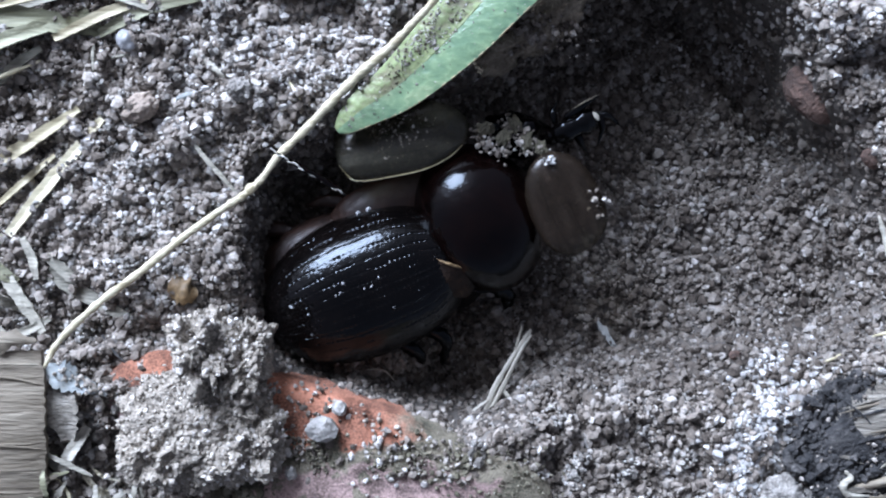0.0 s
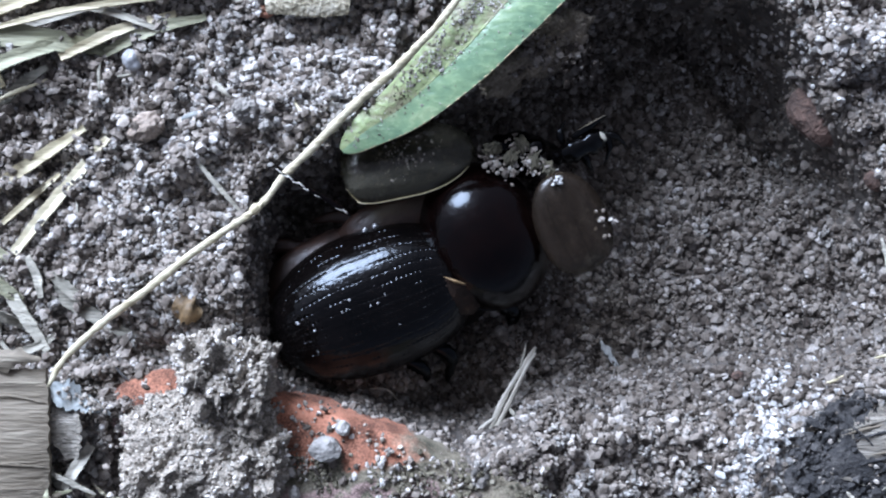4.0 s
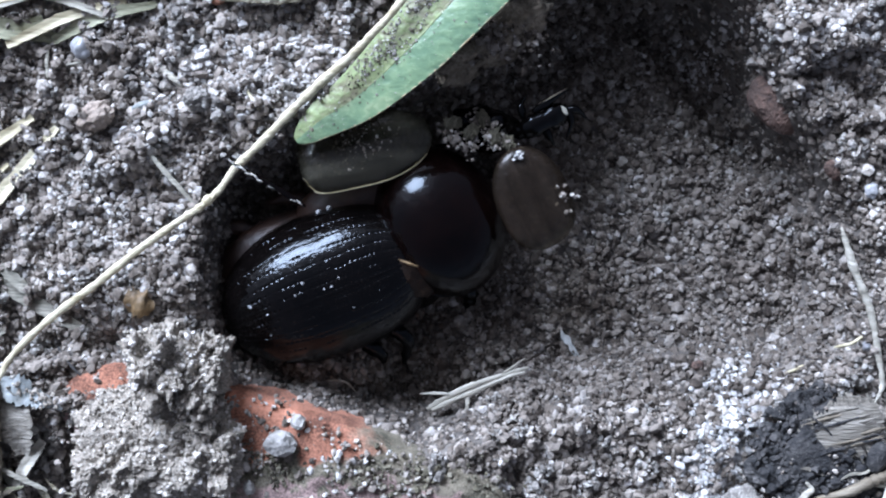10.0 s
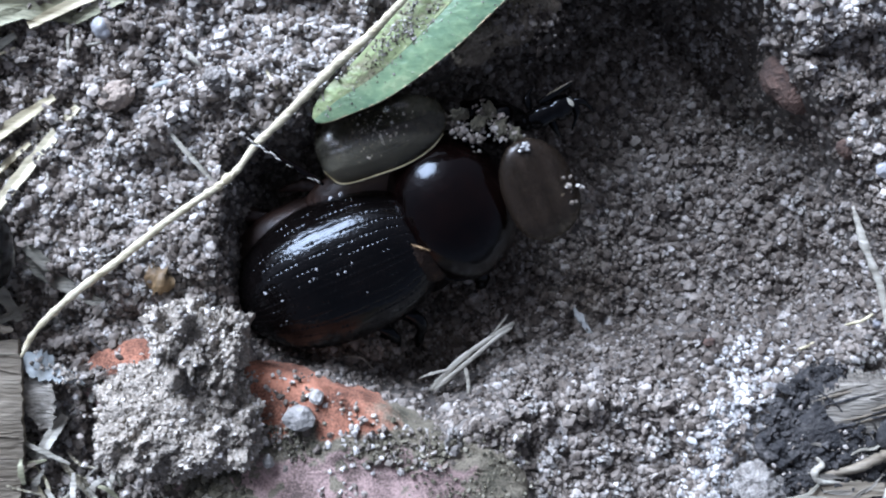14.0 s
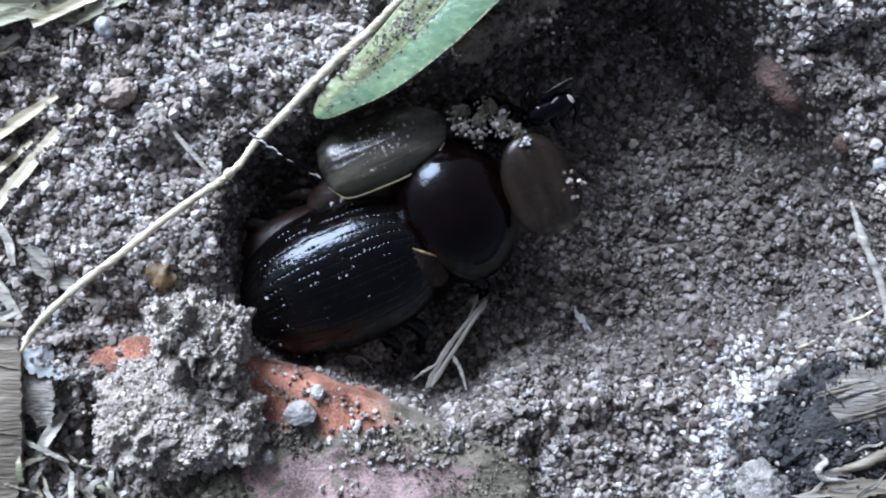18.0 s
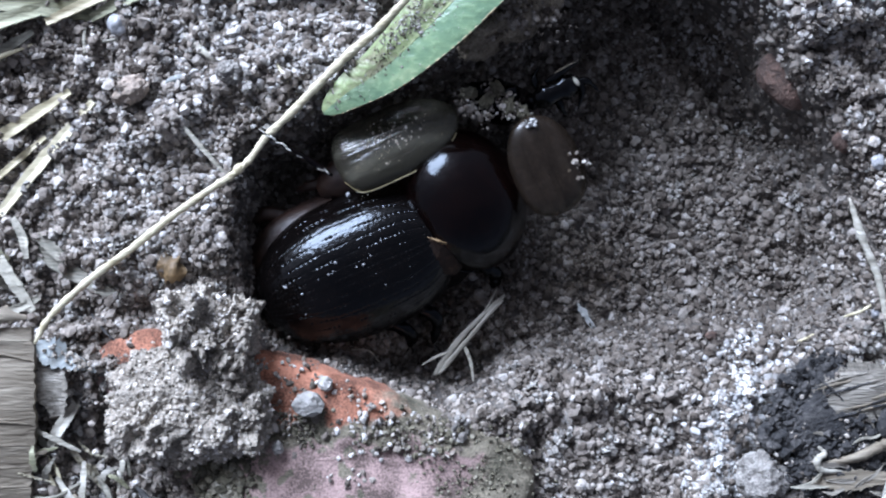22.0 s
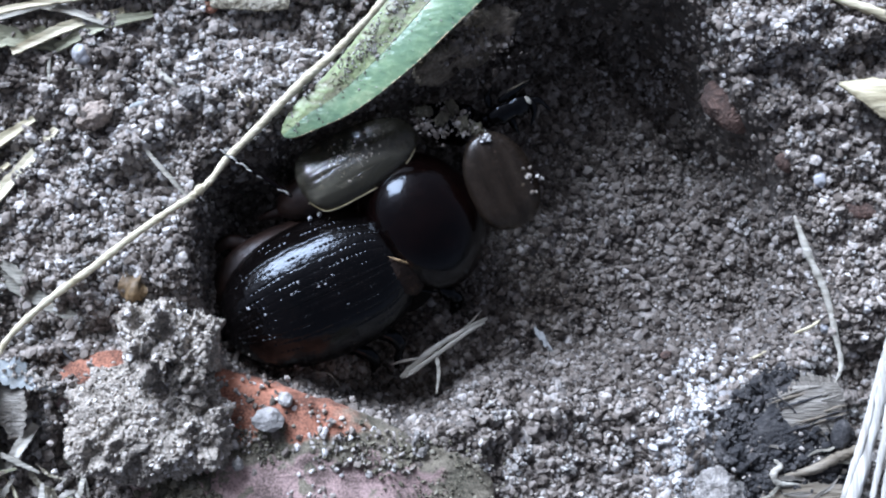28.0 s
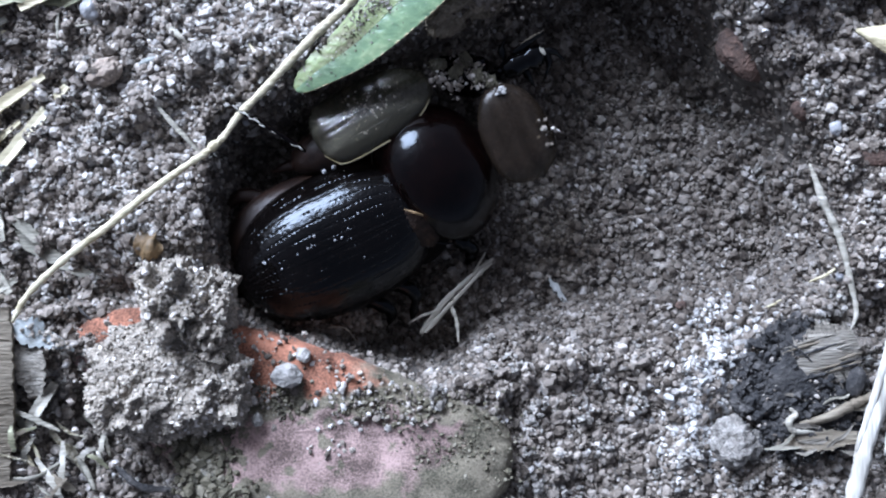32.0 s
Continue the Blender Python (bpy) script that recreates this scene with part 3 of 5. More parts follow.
# ---- the black beetle ----
def shell(name, length, half_width, height, mat, x0, side=0, striae=0, nose=2.6, tail=2.2, rows=140, cols=64, reach=1.75, point=0.125, square=1.0, dotted=True, arch=0.9):
    """A vaulted wing case or shield; side +1/-1 is one half from the middle seam, 0 the whole. Rows of punctures run along it."""
    u = np.linspace(0.0, 1.0, rows)
    k = 2 * u - 1
    prof = np.where(k < 0, (1 - np.abs(k) ** tail), (1 - np.abs(k) ** nose)).clip(0, 1) ** 0.5
    prof = np.maximum(prof, 0.0)
    a = np.linspace(0 if side else -reach, reach, cols)
    if side < 0:
        a = -a
    x = x0 + length * k / 2
    w, h = half_width * prof, height * prof ** arch
    ang = np.abs(a)
    dent = np.zeros((rows, cols))
    if striae:
        for s in range(striae):
            part = (s + 0.55) / striae
            c = 1.46 * part ** 1.35
            g = np.exp(-((ang[None] - c - 0.02 * value_noise(x * 0.8 + 3 * s, x * 0 + s, 23)[:, None]) / ((0.018 if dotted else 0.07) * part ** 0.35)) ** 2)
            hole = 0.5 + 0.5 * np.cos(2 * np.pi * (x / 0.34 + 0.37 * s + 0.5 * value_noise(x * 1.1 + 9 * s, x * 0, 21)))
            hole = 0.06 + 0.94 * hole * (0.7 + 1.9 * value_noise(x * 2.3 + 5 * s, x * 0 + s, 22)).clip(0.0, 1.3)
            dent += g * (hole if dotted else np.ones(rows))[:, None] * point
    dent *= smooth((prof - 0.3) / 0.3)[:, None]
    sx = np.sign(a) * np.abs(np.sin(ang)) ** (0.95 * square)
    cz = np.sign(np.cos(ang)) * np.abs(np.cos(ang)) ** square
    y = (w[:, None] - dent * np.abs(np.sin(ang))[None]) * sx[None]
    z = (h[:, None] - dent * np.maximum(cz, 0)[None]) * cz[None]
    xx = np.repeat(x[:, None], cols, 1)
    top = np.stack([xx, y, z], -1).reshape(-1, 3)
    f = grid_faces(rows, cols)
    inner = top * np.array([0.985, 0.95, 0.95]) - np.array([0, 0, 0.05])
    n = rows * cols
    edge = [i * cols for i in range(rows)] + [(rows - 1) * cols + j for j in range(1, cols)] + [i * cols + cols - 1 for i in range(rows - 2, -1, -1)] + list(range(cols - 2, 0, -1))
    m = len(edge)
    rim = [[2 * n + i, 2 * n + (i + 1) % m, 2 * n + m + (i + 1) % m, 2 * n + m + i] for i in range(m)]
    fl = f if side < 0 else f[:, ::-1]
    return raw_mesh(name, np.vstack([top, inner, top[edge], inner[edge]]), np.vstack([fl, fl[:, ::-1] + n, rim]), mat)


def leg(parent, name, joints, thick, mat, spines=0, seed=0):
    me = tube_mesh(name, joints, thick, mat, flat=0.7, sides=8, ends=0.4, seed=seed)
    ob = put(name, me, parent=parent)
    r = np.random.default_rng(seed + 50)
    for i in range(spines):
        a, b = np.array(joints[-2]), np.array(joints[-1])
        p = a + (b - a) * (0.25 + 0.7 * i / max(1, spines - 1))
        d = r.normal(size=3) * 0.35 + (b - a) / np.linalg.norm(b - a) * 0.5
        put("spine", tube_mesh("spine", [p, p + d], [0.07, 0.03], mat, sides=5, count=4, ends=0.3, seed=i), parent=ob)
    return ob


BEETLE_AT, BEETLE_TURN = (-5.3, -1.0, -2.6), (9, 0, 22)
PRONOTUM_AT = (9.8, 1.2, 0.2)


def beetle():
    root = empty("black_beetle", BEETLE_AT, BEETLE_TURN, "glossy black beetle with grooved punctured wing cases, digging", "beetle")
    for side in (1, -1):
        put("wing_case", shell("wing_case", 15.0, 5.1, 4.9, CHITIN, 0.75, side, 9, nose=3.0, tail=2.15, rows=320, cols=170, square=0.9, point=0.1, reach=1.6, arch=0.6), (0, 0.008 * side, 0), parent=root,
            label="glossy black wing case with rows of pits")
    put("abdomen", blob_mesh("abdomen", (6.4, 4.2, 2.4), BROWN_SKIN, 0.05, 4, 3), (-0.7, 1.5, -1.0), parent=root, label="reddish brown underside")
    put("belly", blob_mesh("belly", (6.8, 4.5, 3.0), MATTE_DARK, 0.03, 4, 6), (0.6, 0.2, -0.5), parent=root)
    shield = put("pronotum", shell("pronotum", 8.8, 5.5, 4.7, CHITIN_SMOOTH, 0, 0, 0, nose=2.0, tail=2.0, rows=90, cols=110, reach=1.32, square=0.92, arch=0.65), PRONOTUM_AT, (-7, 8, 4), root, "smooth dark brown-black thorax shield")
    edge = [(4.35 * math.cos(a), 5.4 * math.sin(a), 0.25) for a in np.linspace(radians(110), radians(250), 15)]
    put("rim", tube_mesh("rim", edge, 0.11, CHITIN_SMOOTH, sides=8, count=50), parent=shield)
    put("thorax", blob_mesh("thorax", (3.0, 3.9, 2.2), MATTE_DARK, 0.04, 4, 5), (9.0, 0.6, -1.6), parent=root)
    put("head", blob_mesh("head", (1.9, 2.2, 1.4), CHITIN_SMOOTH, 0.05, 3, 8), (11.3, 0.9, -2.2), (0, 25, 0), root)
    put("waist", blob_mesh("waist", (3.0, 4.4, 3.4), MATTE_DARK, 0.04, 4, 2), (6.7, 0.0, -0.7), parent=root)
    me = blade_mesh("scutellum", [(6.1, 0.4, 4.2), (6.6, -0.7, 4.15), (7.3, -1.8, 3.6), (7.8, -2.6, 2.9)], [0.4, 1.2, 2.0, 2.4, 1.6], TAN_SKIN, 0.15, fold=0.12, curl=-0.15, count=24, across=11, ragged=0.04, seed=4)
    plate = put("scutellum", me, parent=root, label="brown triangular plate with a tan streak")
    put("streak", tube_mesh("streak", [(6.2, 0.5, 4.35), (6.9, -0.15, 4.35), (8.0, -1.1, 3.8)], [0.04, 0.1, 0.04], HUSK, flat=0.5, sides=7, count=24, wobble=0.05, seed=3), parent=plate, label="pale tan streak")
    leg(root, "hind_leg", [(0.6, -4.2, -0.6), (2.4, -6.2, -0.3), (1.9, -7.4, -1.2)], [0.6, 0.5, 0.25], CHITIN, 4, 1)
    leg(root, "middle_leg", [(3.2, -4.2, -0.4), (4.6, -5.9, 0.1), (3.6, -7.8, -1.0)], [0.6, 0.5, 0.25], CHITIN, 5, 2)
    leg(root, "front_leg", [(9, -3.6, -1.2), (10.0, -5.0, -1.6), (9.2, -6.0, -2.4)], [0.6, 0.55, 0.3], CHITIN, 4, 3)
    leg(root, "hind_leg", [(-2, 4.6, -1.4), (-4.0, 5.9, -1.3), (-6.4, 5.2, -2.0)], [0.6, 0.5, 0.25], BROWN_SKIN, 3, 4)
    leg(root, "middle_leg", [(2.5, 4.4, -1.2), (1.0, 6.2, -0.9), (-1.2, 6.6, -1.6)], [0.6, 0.5, 0.25], BROWN_SKIN, 3, 5)
    leg(root, "front_leg", [(9.5, 4.0, -1.0), (10.8, 5.4, -1.0), (12.2, 5.8, -2.0)], [0.6, 0.5, 0.25], CHITIN, 3, 6)
    r = np.random.default_rng(31)
    for i in range(26):
        a, x = r.uniform(-1.2, 1.0), r.uniform(-4.5, 4.5)
        s = r.uniform(0.04, 0.11) if i > 3 else 0.15
        k = math.sqrt(max(0.05, 1 - (abs(x - 0.75) / 7.5) ** (3.0 if x > 0.75 else 2.15)))
        put("dust_grain", grain_cloud("dust_grain", np.zeros((1, 3)), [s], QUARTZ, seed=i), (x, 5.15 * k * math.sin(a), 4.95 * k ** 0.6 * math.cos(a)), parent=root)
    for dx in (0.0, 0.75):
        put("dust_grain", grain_cloud("dust_grain", np.zeros((1, 3)), [0.27], QUARTZ, seed=77), (2.3 + dx, 5.1, 2.0), parent=root)
    return root, shield


# ---- the dead chafer it digs at ----
CHAFER_AT = (5.6, 7.2, -2.5)
LEFT_CASE_AT, RIGHT_CASE_AT = (-7.3, 0.9, 3.2), (3.2, -2.4, 3.6)


def chafer():
    root = empty("dead_chafer", CHAFER_AT, (0, 0, 0), "dead brown chafer with spread wing cases, caked with sand", "beetle")
    cases = []
    for at, turn, length, width, hide in ((LEFT_CASE_AT, (14, 1, 200), 9.3, 2.6, WINGCASE), (RIGHT_CASE_AT, (-8, 14, -63), 7.4, 2.55, WINGCASE_BROWN)):
        me = shell("spread_wing_case", length, width, 1.15, hide, 0, 0, 5, nose=7.0 if hide is WINGCASE else 3.4, tail=2.0, rows=80, cols=90, reach=1.57, point=0.014, dotted=False)
        case = put("spread_wing_case", me, at, turn, root, "translucent olive-tan wing case with faint ribs")
        for i in (-1, 0, 1):
            w = 0.55 * i * width
            h = 1.15 * math.sqrt(1 - (0.55 * i) ** 2)
            put("rib", tube_mesh("rib", [(-0.36 * length, w * 0.8, h * 0.83), (0, w, h + 0.0), (0.38 * length, w * 0.85, h * 0.85)], 0.045, hide, flat=0.5, sides=6, count=16), parent=case)
        edge = []
        for k in np.linspace(-0.86, 0.97, 14):
            e = (1 - abs(k) ** (7.0 if hide is WINGCASE else 3.4)) if k > 0 else 1 - abs(k) ** 2.0
            edge.append((length * k / 2, width * math.sqrt(e) * 1.0, 0.03))
        put("margin", tube_mesh("margin", edge, 0.06, STRAW if hide is WINGCASE else hide, sides=6, count=40), parent=case, label="fine pale margin" if hide is WINGCASE else "")
        cases.append(case)
    r = np.random.default_rng(16)
    p = np.c_[r.normal(0.5, 1.4, 130), r.normal(0.0, 0.7, 130), np.zeros(130)]
    p[:, 2] = 1.13 * np.sqrt((1 - (p[:, 0] / 4.65) ** 2 - (p[:, 1] / 2.6) ** 2).clip(0.02, 1))
    put("sand_crust", grain_cloud("sand_crust", p, r.lognormal(math.log(0.075), 0.5, 130).clip(0.02, 0.17), CLOD_SAND, seed=13), parent=cases[0], kind="stuff")
    put("body", blob_mesh("body", (2.6, 1.5, 1.9), CHITIN_SMOOTH, 0.3, 4, 9), (0.1, 2.5, 0.6), (0, 0, -8), root, "dark body caked with sand")
    put("abdomen", blob_mesh("abdomen", (4.6, 2.0, 1.6), BROWN_SKIN, 0.08, 4, 12), (-8.6, -2.2, 0.4), (0, 0, 24), root, "reddish brown abdomen")
    r = np.random.default_rng(17)
    for x, y, z, k in ((-2.2, 2.6, 3.6, 1), (-1.0, 2.0, 3.8, 2), (0.6, 1.7, 3.8, 3), (1.6, 1.2, 3.6, 4), (-0.2, 2.9, 3.5, 5)):
        put("soil_lump", blob_mesh("soil_lump", (0.6, 0.42, 0.22), OLIVE_DIRT, 0.6, 4, 60 + k, freq=2.0, sharp=0.3, fine=0.1), (x, y, z), (0, 0, 25 * k), root, "grey clinging soil")
    spots = np.array([(-2.5, 2.2, 3.4), (-1.9, 1.6, 3.6), (-0.6, 2.9, 3.4), (0.2, 2.1, 3.7), (0.4, 1.4, 3.7), (1.1, 1.5, 3.6), (-0.9, 0.9, 3.6), (1.9, 1.0, 3.3)])
    p = spots[r.integers(0, len(spots), 210)] + r.normal(size=(210, 3)) * (0.34, 0.3, 0.12)
    put("sand_crust", grain_cloud("sand_crust", p, r.lognormal(math.log(0.1), 0.45, 210).clip(0.06, 0.34), SAND, seed=9), parent=root, label="clinging pale sand", kind="stuff")
    p = r.normal(size=(16, 3)) * (0.5, 0.3, 0.06) + (0.7, 1.7, 0.82)
    put("sand_crust", grain_cloud("sand_crust", p * (1, 1, 1), r.uniform(0.09, 0.2, 16), SAND, seed=10), parent=cases[1], kind="stuff")
    p = r.normal(size=(26, 3)) * (0.16, 0.26, 0.05) + (-3.2, 0.1, 0.78)
    put("sand_crust", grain_cloud("sand_crust", p, r.uniform(0.07, 0.16, 26), WHITE_SAND, seed=11), parent=cases[1], label="whitish grains at the tip", kind="stuff")
    arm = put("leg", tube_mesh("leg", [(1.8, 1.9, 2.4), (3.4, 2.6, 3.1), (4.7, 3.2, 3.0), (5.6, 3.6, 2.6)], [0.5, 0.75, 0.8, 0.5], CHITIN, flat=0.8, count=24), parent=root, label="black spiny leg")
    for a, b, c in (((5.3, 3.9, 2.9), (5.9, 2.9, 2.7), (5.6, 1.6, 2.2)), ((3.2, 3.4, 3.3), (4.4, 4.2, 3.6), (5.6, 4.9, 3.5)), ((5.4, 3.6, 2.8), (6.3, 3.6, 2.7), (7.2, 2.9, 2.2)), ((4.0, 2.6, 2.9), (4.4, 1.8, 2.7), (4.9, 1.1, 2.2)), ((2.6, 3.0, 3.0), (2.4, 3.8, 3.2), (2.8, 4.6, 3.0))):
        put("claw", tube_mesh("claw", [a, b, c], [0.3, 0.22, 0.06], CHITIN, sides=7, count=14), parent=arm)
    put("bristle", tube_mesh("bristle", [(3.6, 3.9, 3.75), (4.5, 4.4, 3.95), (5.5, 4.95, 3.75)], [0.03, 0.05, 0.02], STRIP, flat=0.6, sides=6, count=14), parent=arm, label="pale streak")
    put("plate", blob_mesh("plate", (0.36, 0.16, 0.1), STRAW_GREY, 0.15, 3, 4), (5.35, 3.5, 3.35), (0, 0, -55), arm, "pale oval plate")
    trail = put("leg", tube_mesh("leg", [(-11.6, -2.0, 5.2), (-13.6, -0.7, 6.2), (-16.1, 0.7, 7.0)], [0.2, 0.18, 0.14], CHITIN_SMOOTH, count=20), parent=root, label="thin dark leg with pale bristles")
    for i in range(13):
        k = i / 12
        a = np.array([-11.8 - 4.1 * k, -1.9 + 2.5 * k, 5.5 + 1.75 * k])
        put("bristle", tube_mesh("bristle", [a, a + (-0.42, 0.26 + 0.1 * (-1) ** i, 0.17)], [0.12, 0.07], WHITE_FIBRE, sides=5, count=4), parent=trail)
    return root, cases, trail


# ---- a second dark beetle that comes by at the edge ----
VISITOR_AT = (-31.3, -0.4, 5.0)


def visitor():
    root = empty("dark_beetle", (-65, 14, 5.0), (0, 0, 290), "bluish-black rounded beetle passing beside the straw", "beetle")
    for side in (1, -1):
        put("wing_case", shell("wing_case", 8.6, 3.7, 3.2, CHITIN, 0.0, side, 6, nose=4.0, tail=2.4, rows=80, cols=50, square=0.85), (-1.5, 0.02 * side, 0), parent=root)
    put("pronotum", shell("pronotum", 4.2, 3.3, 2.9, CHITIN_SMOOTH, 0, 0, 0, nose=2.3, tail=2.8, rows=40, cols=50, reach=1.7), (4.4, 0, 0), (0, 8, 0), root)
    put("abdomen", blob_mesh("abdomen", (4.4, 3.5, 2.0), CHITIN_SMOOTH, 0.05, 3, 3), (-1.2, 0, -0.5), parent=root)
    put("head", blob_mesh("head", (1.2, 1.5, 1.0), CHITIN_SMOOTH, 0.05, 3, 8), (6.6, 0, -0.3), parent=root)
    for side in (1, -1):
        for i, x in enumerate((-3.0, 0.5, 4.0)):
            leg(root, "leg", [(x, 2.6 * side, -0.6), (x + 0.4 * (i - 1), 4.4 * side, 0.0), (x + 1.2 * (i - 1), 5.6 * side, -1.8)], [0.35, 0.3, 0.12], CHITIN, 2, 60 + i)
    return root


# ---- plants and litter ----
def leaf():
    line = [(-6.3, 9.6, 2.6), (-4.5, 11.0, 3.2), (-1.9, 12.7, 4.0), (1.5, 15.8, 4.8), (4.9, 19.6, 5.2), (8.1, 23.1, 5.4)]
    count = 80
    u = np.linspace(0, 1, count)
    widths = np.interp(u, [0, 0.03, 0.09, 0.2, 0.4, 0.6, 0.8, 1], [0.45, 1.1, 1.75, 2.5, 3.5, 4.5, 5.3, 5.7])
    path = spline(line, count)
    root = empty("fallen_leaf", (0, 0, 0.4), label="fresh green lance-shaped leaf dusted with sand", category="leaf")
    shape = dict(lean=0.1, count=count, seed=2, bend=0.25)
    put("upper_half", blade_mesh("upper_half", line, widths, LEAF_YELLOW, 0.12, fold=0.05, curl=-0.05, across=11, span=(-1, 0), **shape), parent=root, label="yellowish dirty half of the leaf")
    put("lower_half", blade_mesh("lower_half", line, widths, LEAF, 0.12, fold=0.05, curl=-0.1, across=13, span=(0, 1), **shape), parent=root, label="blue-green glossy half of the leaf")
    tang = np.gradient(path, axis=0)
    tang /= np.linalg.norm(tang, axis=1, keepdims=True)
    side = np.cross(tang, (0, 0, 1.0))
    side /= np.linalg.norm(side, axis=1, keepdims=True)
    up = np.cross(side, tang)

    def on_leaf(t, k, lift):
        at = [np.stack([np.interp(t, u, a[:, i]) for i in range(3)], -1) for a in (path, side, up)]
        w = np.interp(t, u, widths)
        rise = (0.05 * np.abs(k) - np.where(k > 0, 0.1, 0.05) * k ** 2 + 0.1 * k + 0.05 * np.sin(t * 9 + 2)) * w + lift
        return at[0] + at[1] * (k * w / 2)[:, None] + at[2] * rise[:, None]
    t = np.linspace(0.02, 0.98, 60)
    put("midrib", tube_mesh("midrib", list(on_leaf(t[12:], 0 * t[12:], 0.0)), [0.03, 0.06, 0.09, 0.11], LEAF_YELLOW, flat=0.5, sides=6, count=120), parent=root)
    put("margin", tube_mesh("margin", list(on_leaf(t, 0 * t + 0.99, -0.05)), 0.055, LEAF_EDGE, sides=6, count=120), parent=root, label="thin dry brownish leaf edge")
    for i, (a, b) in enumerate(((0.2, 0.33), (0.3, 0.45), (0.42, 0.58), (0.55, 0.72))):
        k = np.linspace(0.03, 0.85, 8)
        put("vein", tube_mesh("vein", list(on_leaf(a + (b - a) * k ** 0.8, k, -0.02)), 0.03, LEAF, flat=0.5, sides=5, count=24, seed=i), parent=root)
    r = np.random.default_rng(4)
    for n, lo, hi, mid, wide, size, hide, seed, text in ((1500, 0.42, 0.98, -0.5, 0.28, 0.045, DRY_SAND, 12, "grey sand caked on the leaf"), (700, 0.36, 0.98, -0.5, 0.3, 0.05, OLIVE_DIRT, 14, "brown dirt caked on the leaf"),
                                                         (150, 0.05, 0.9, -0.1, 0.7, 0.035, DRY_SAND, 13, ""), (60, 0.05, 0.7, 0.0, 0.6, 0.04, OLIVE_DIRT, 15, "")):
        t = lo + (hi - lo) * r.random(n) ** 0.75
        k = mid + wide * r.normal(size=n)
        ok = (np.abs(k) < 0.93) & ((n < 400) | (value_noise(t * 24 + 3, k * 5 + 9, 71) > -0.2))
        t, k = t[ok], k[ok]
        put("sand_dust", grain_cloud("sand_dust", on_leaf(t, k, 0.02), r.lognormal(math.log(size), 0.45, len(t)).clip(0.02, 0.18), hide, seed=seed), parent=root, label=text, kind="stuff")


def long_stem():
    line = [(-25.1, -6.0, 4.9), (-24.1, -4.2, 4.9), (-21.6, -1.8, 4.8), (-19.1, 0.1, 4.6), (-16.2, 2.5, 4.3), (-13.6, 4.4, 4.0), (-12.4, 5.2, 3.9), (-11.2, 6.3, 3.8), (-10.1, 7.8, 3.8), (-8.4, 9.4, 4.2), (-6.5, 11.3, 4.7),
            (-4.6, 13.1, 5.2), (-2.7, 14.7, 5.6), (-1.2, 16.2, 6.0), (0.3, 17.8, 6.2), (3.0, 21.5, 6.4), (6, 26, 6.6)]
    put("dry_grass_stem", tube_mesh("dry_grass_stem", line, [0.18, 0.23, 0.25, 0.24, 0.26, 0.22, 0.27, 0.3, 0.27, 0.23, 0.22, 0.2], STRAW, flat=0.75, count=110, wobble=0.02, seed=3),
        label="long pale yellow dry grass stem across the hollow's edge", category="grass stem")
    stem = bpy.data.objects["dry_grass_stem"]
    for (x, y, z), (x2, y2, z2), s in (((-7.2, 10.9, 4.6), (0.6, 17.8, 6.3), 1), ((-13.4, 4.6, 4.05), (-11.0, 6.6, 3.9), 2)):
        put("sheath", tube_mesh("sheath", [(x, y, z), ((x + x2) / 2 + 0.25, (y + y2) / 2 - 0.1, (z + z2) / 2), (x2, y2, z2)], [0.07, 0.11, 0.08], STRAW, flat=0.6, sides=7, count=20, seed=s), parent=stem)
    put("node", blob_mesh("node", (0.42, 0.34, 0.3), STRAW, 0.1, 3, 2), (-11.9, 5.65, 3.85), (0, 0, 44), stem)


def strap(name, a, b, width, mat, label, lift=0.35, thick=0.25, bow=0.0, seed=0, category="straw", group="", fold=0.12):
    """A flat piece of straw lying on the ground between two places."""
    za, zb = gz(*a), gz(*b)
    mx, my = (a[0] + b[0]) / 2, (a[1] + b[1]) / 2
    nx, ny = -(b[1] - a[1]), b[0] - a[0]
    d = math.hypot(nx, ny)
    cx, cy = mx + bow * nx / d, my + bow * ny / d
    z = max(za, zb, gz(cx, cy))
    o = (cx, cy, z + lift)
    pts = [(a[0] - o[0], a[1] - o[1], max(za, z - 1.5) + lift - o[2]), (0, 0, 0), (b[0] - o[0], b[1] - o[1], max(zb, z - 1.5) + lift - o[2])]
    me = blade_mesh(name, pts, [width * 0.7, width, width * 0.95, width * 0.55], mat, thick, fold=fold, count=28, across=9, ragged=0.06, seed=seed, bend=0.3)
    return put(name, me, o, label=label, category=category, group=group)


def twig(name, a, b, radius, mat, label, lift=0.2, bow=0.0, seed=0, category="twig", group=""):
    za, zb = gz(*a), gz(*b)
    mx, my = (a[0] + b[0]) / 2, (a[1] + b[1]) / 2
    nx, ny = -(b[1] - a[1]), b[0] - a[0]
    d = math.hypot(nx, ny)
    o = (mx + bow * nx / d, my + bow * ny / d, 0)
    z = max(za, zb, gz(o[0], o[1]) - 0.2) + lift
    o = (o[0], o[1], z)
    me = tube_mesh(name, [(a[0] - o[0], a[1] - o[1], max(za + lift, z - 1.2) - z), (0, 0, 0), (b[0] - o[0], b[1] - o[1], max(zb + lift, z - 1.2) - z)], radius, mat, flat=0.7, sides=8, count=20, wobble=0.03, seed=seed)
    return put(name, me, o, label=label, category=category, group=group)


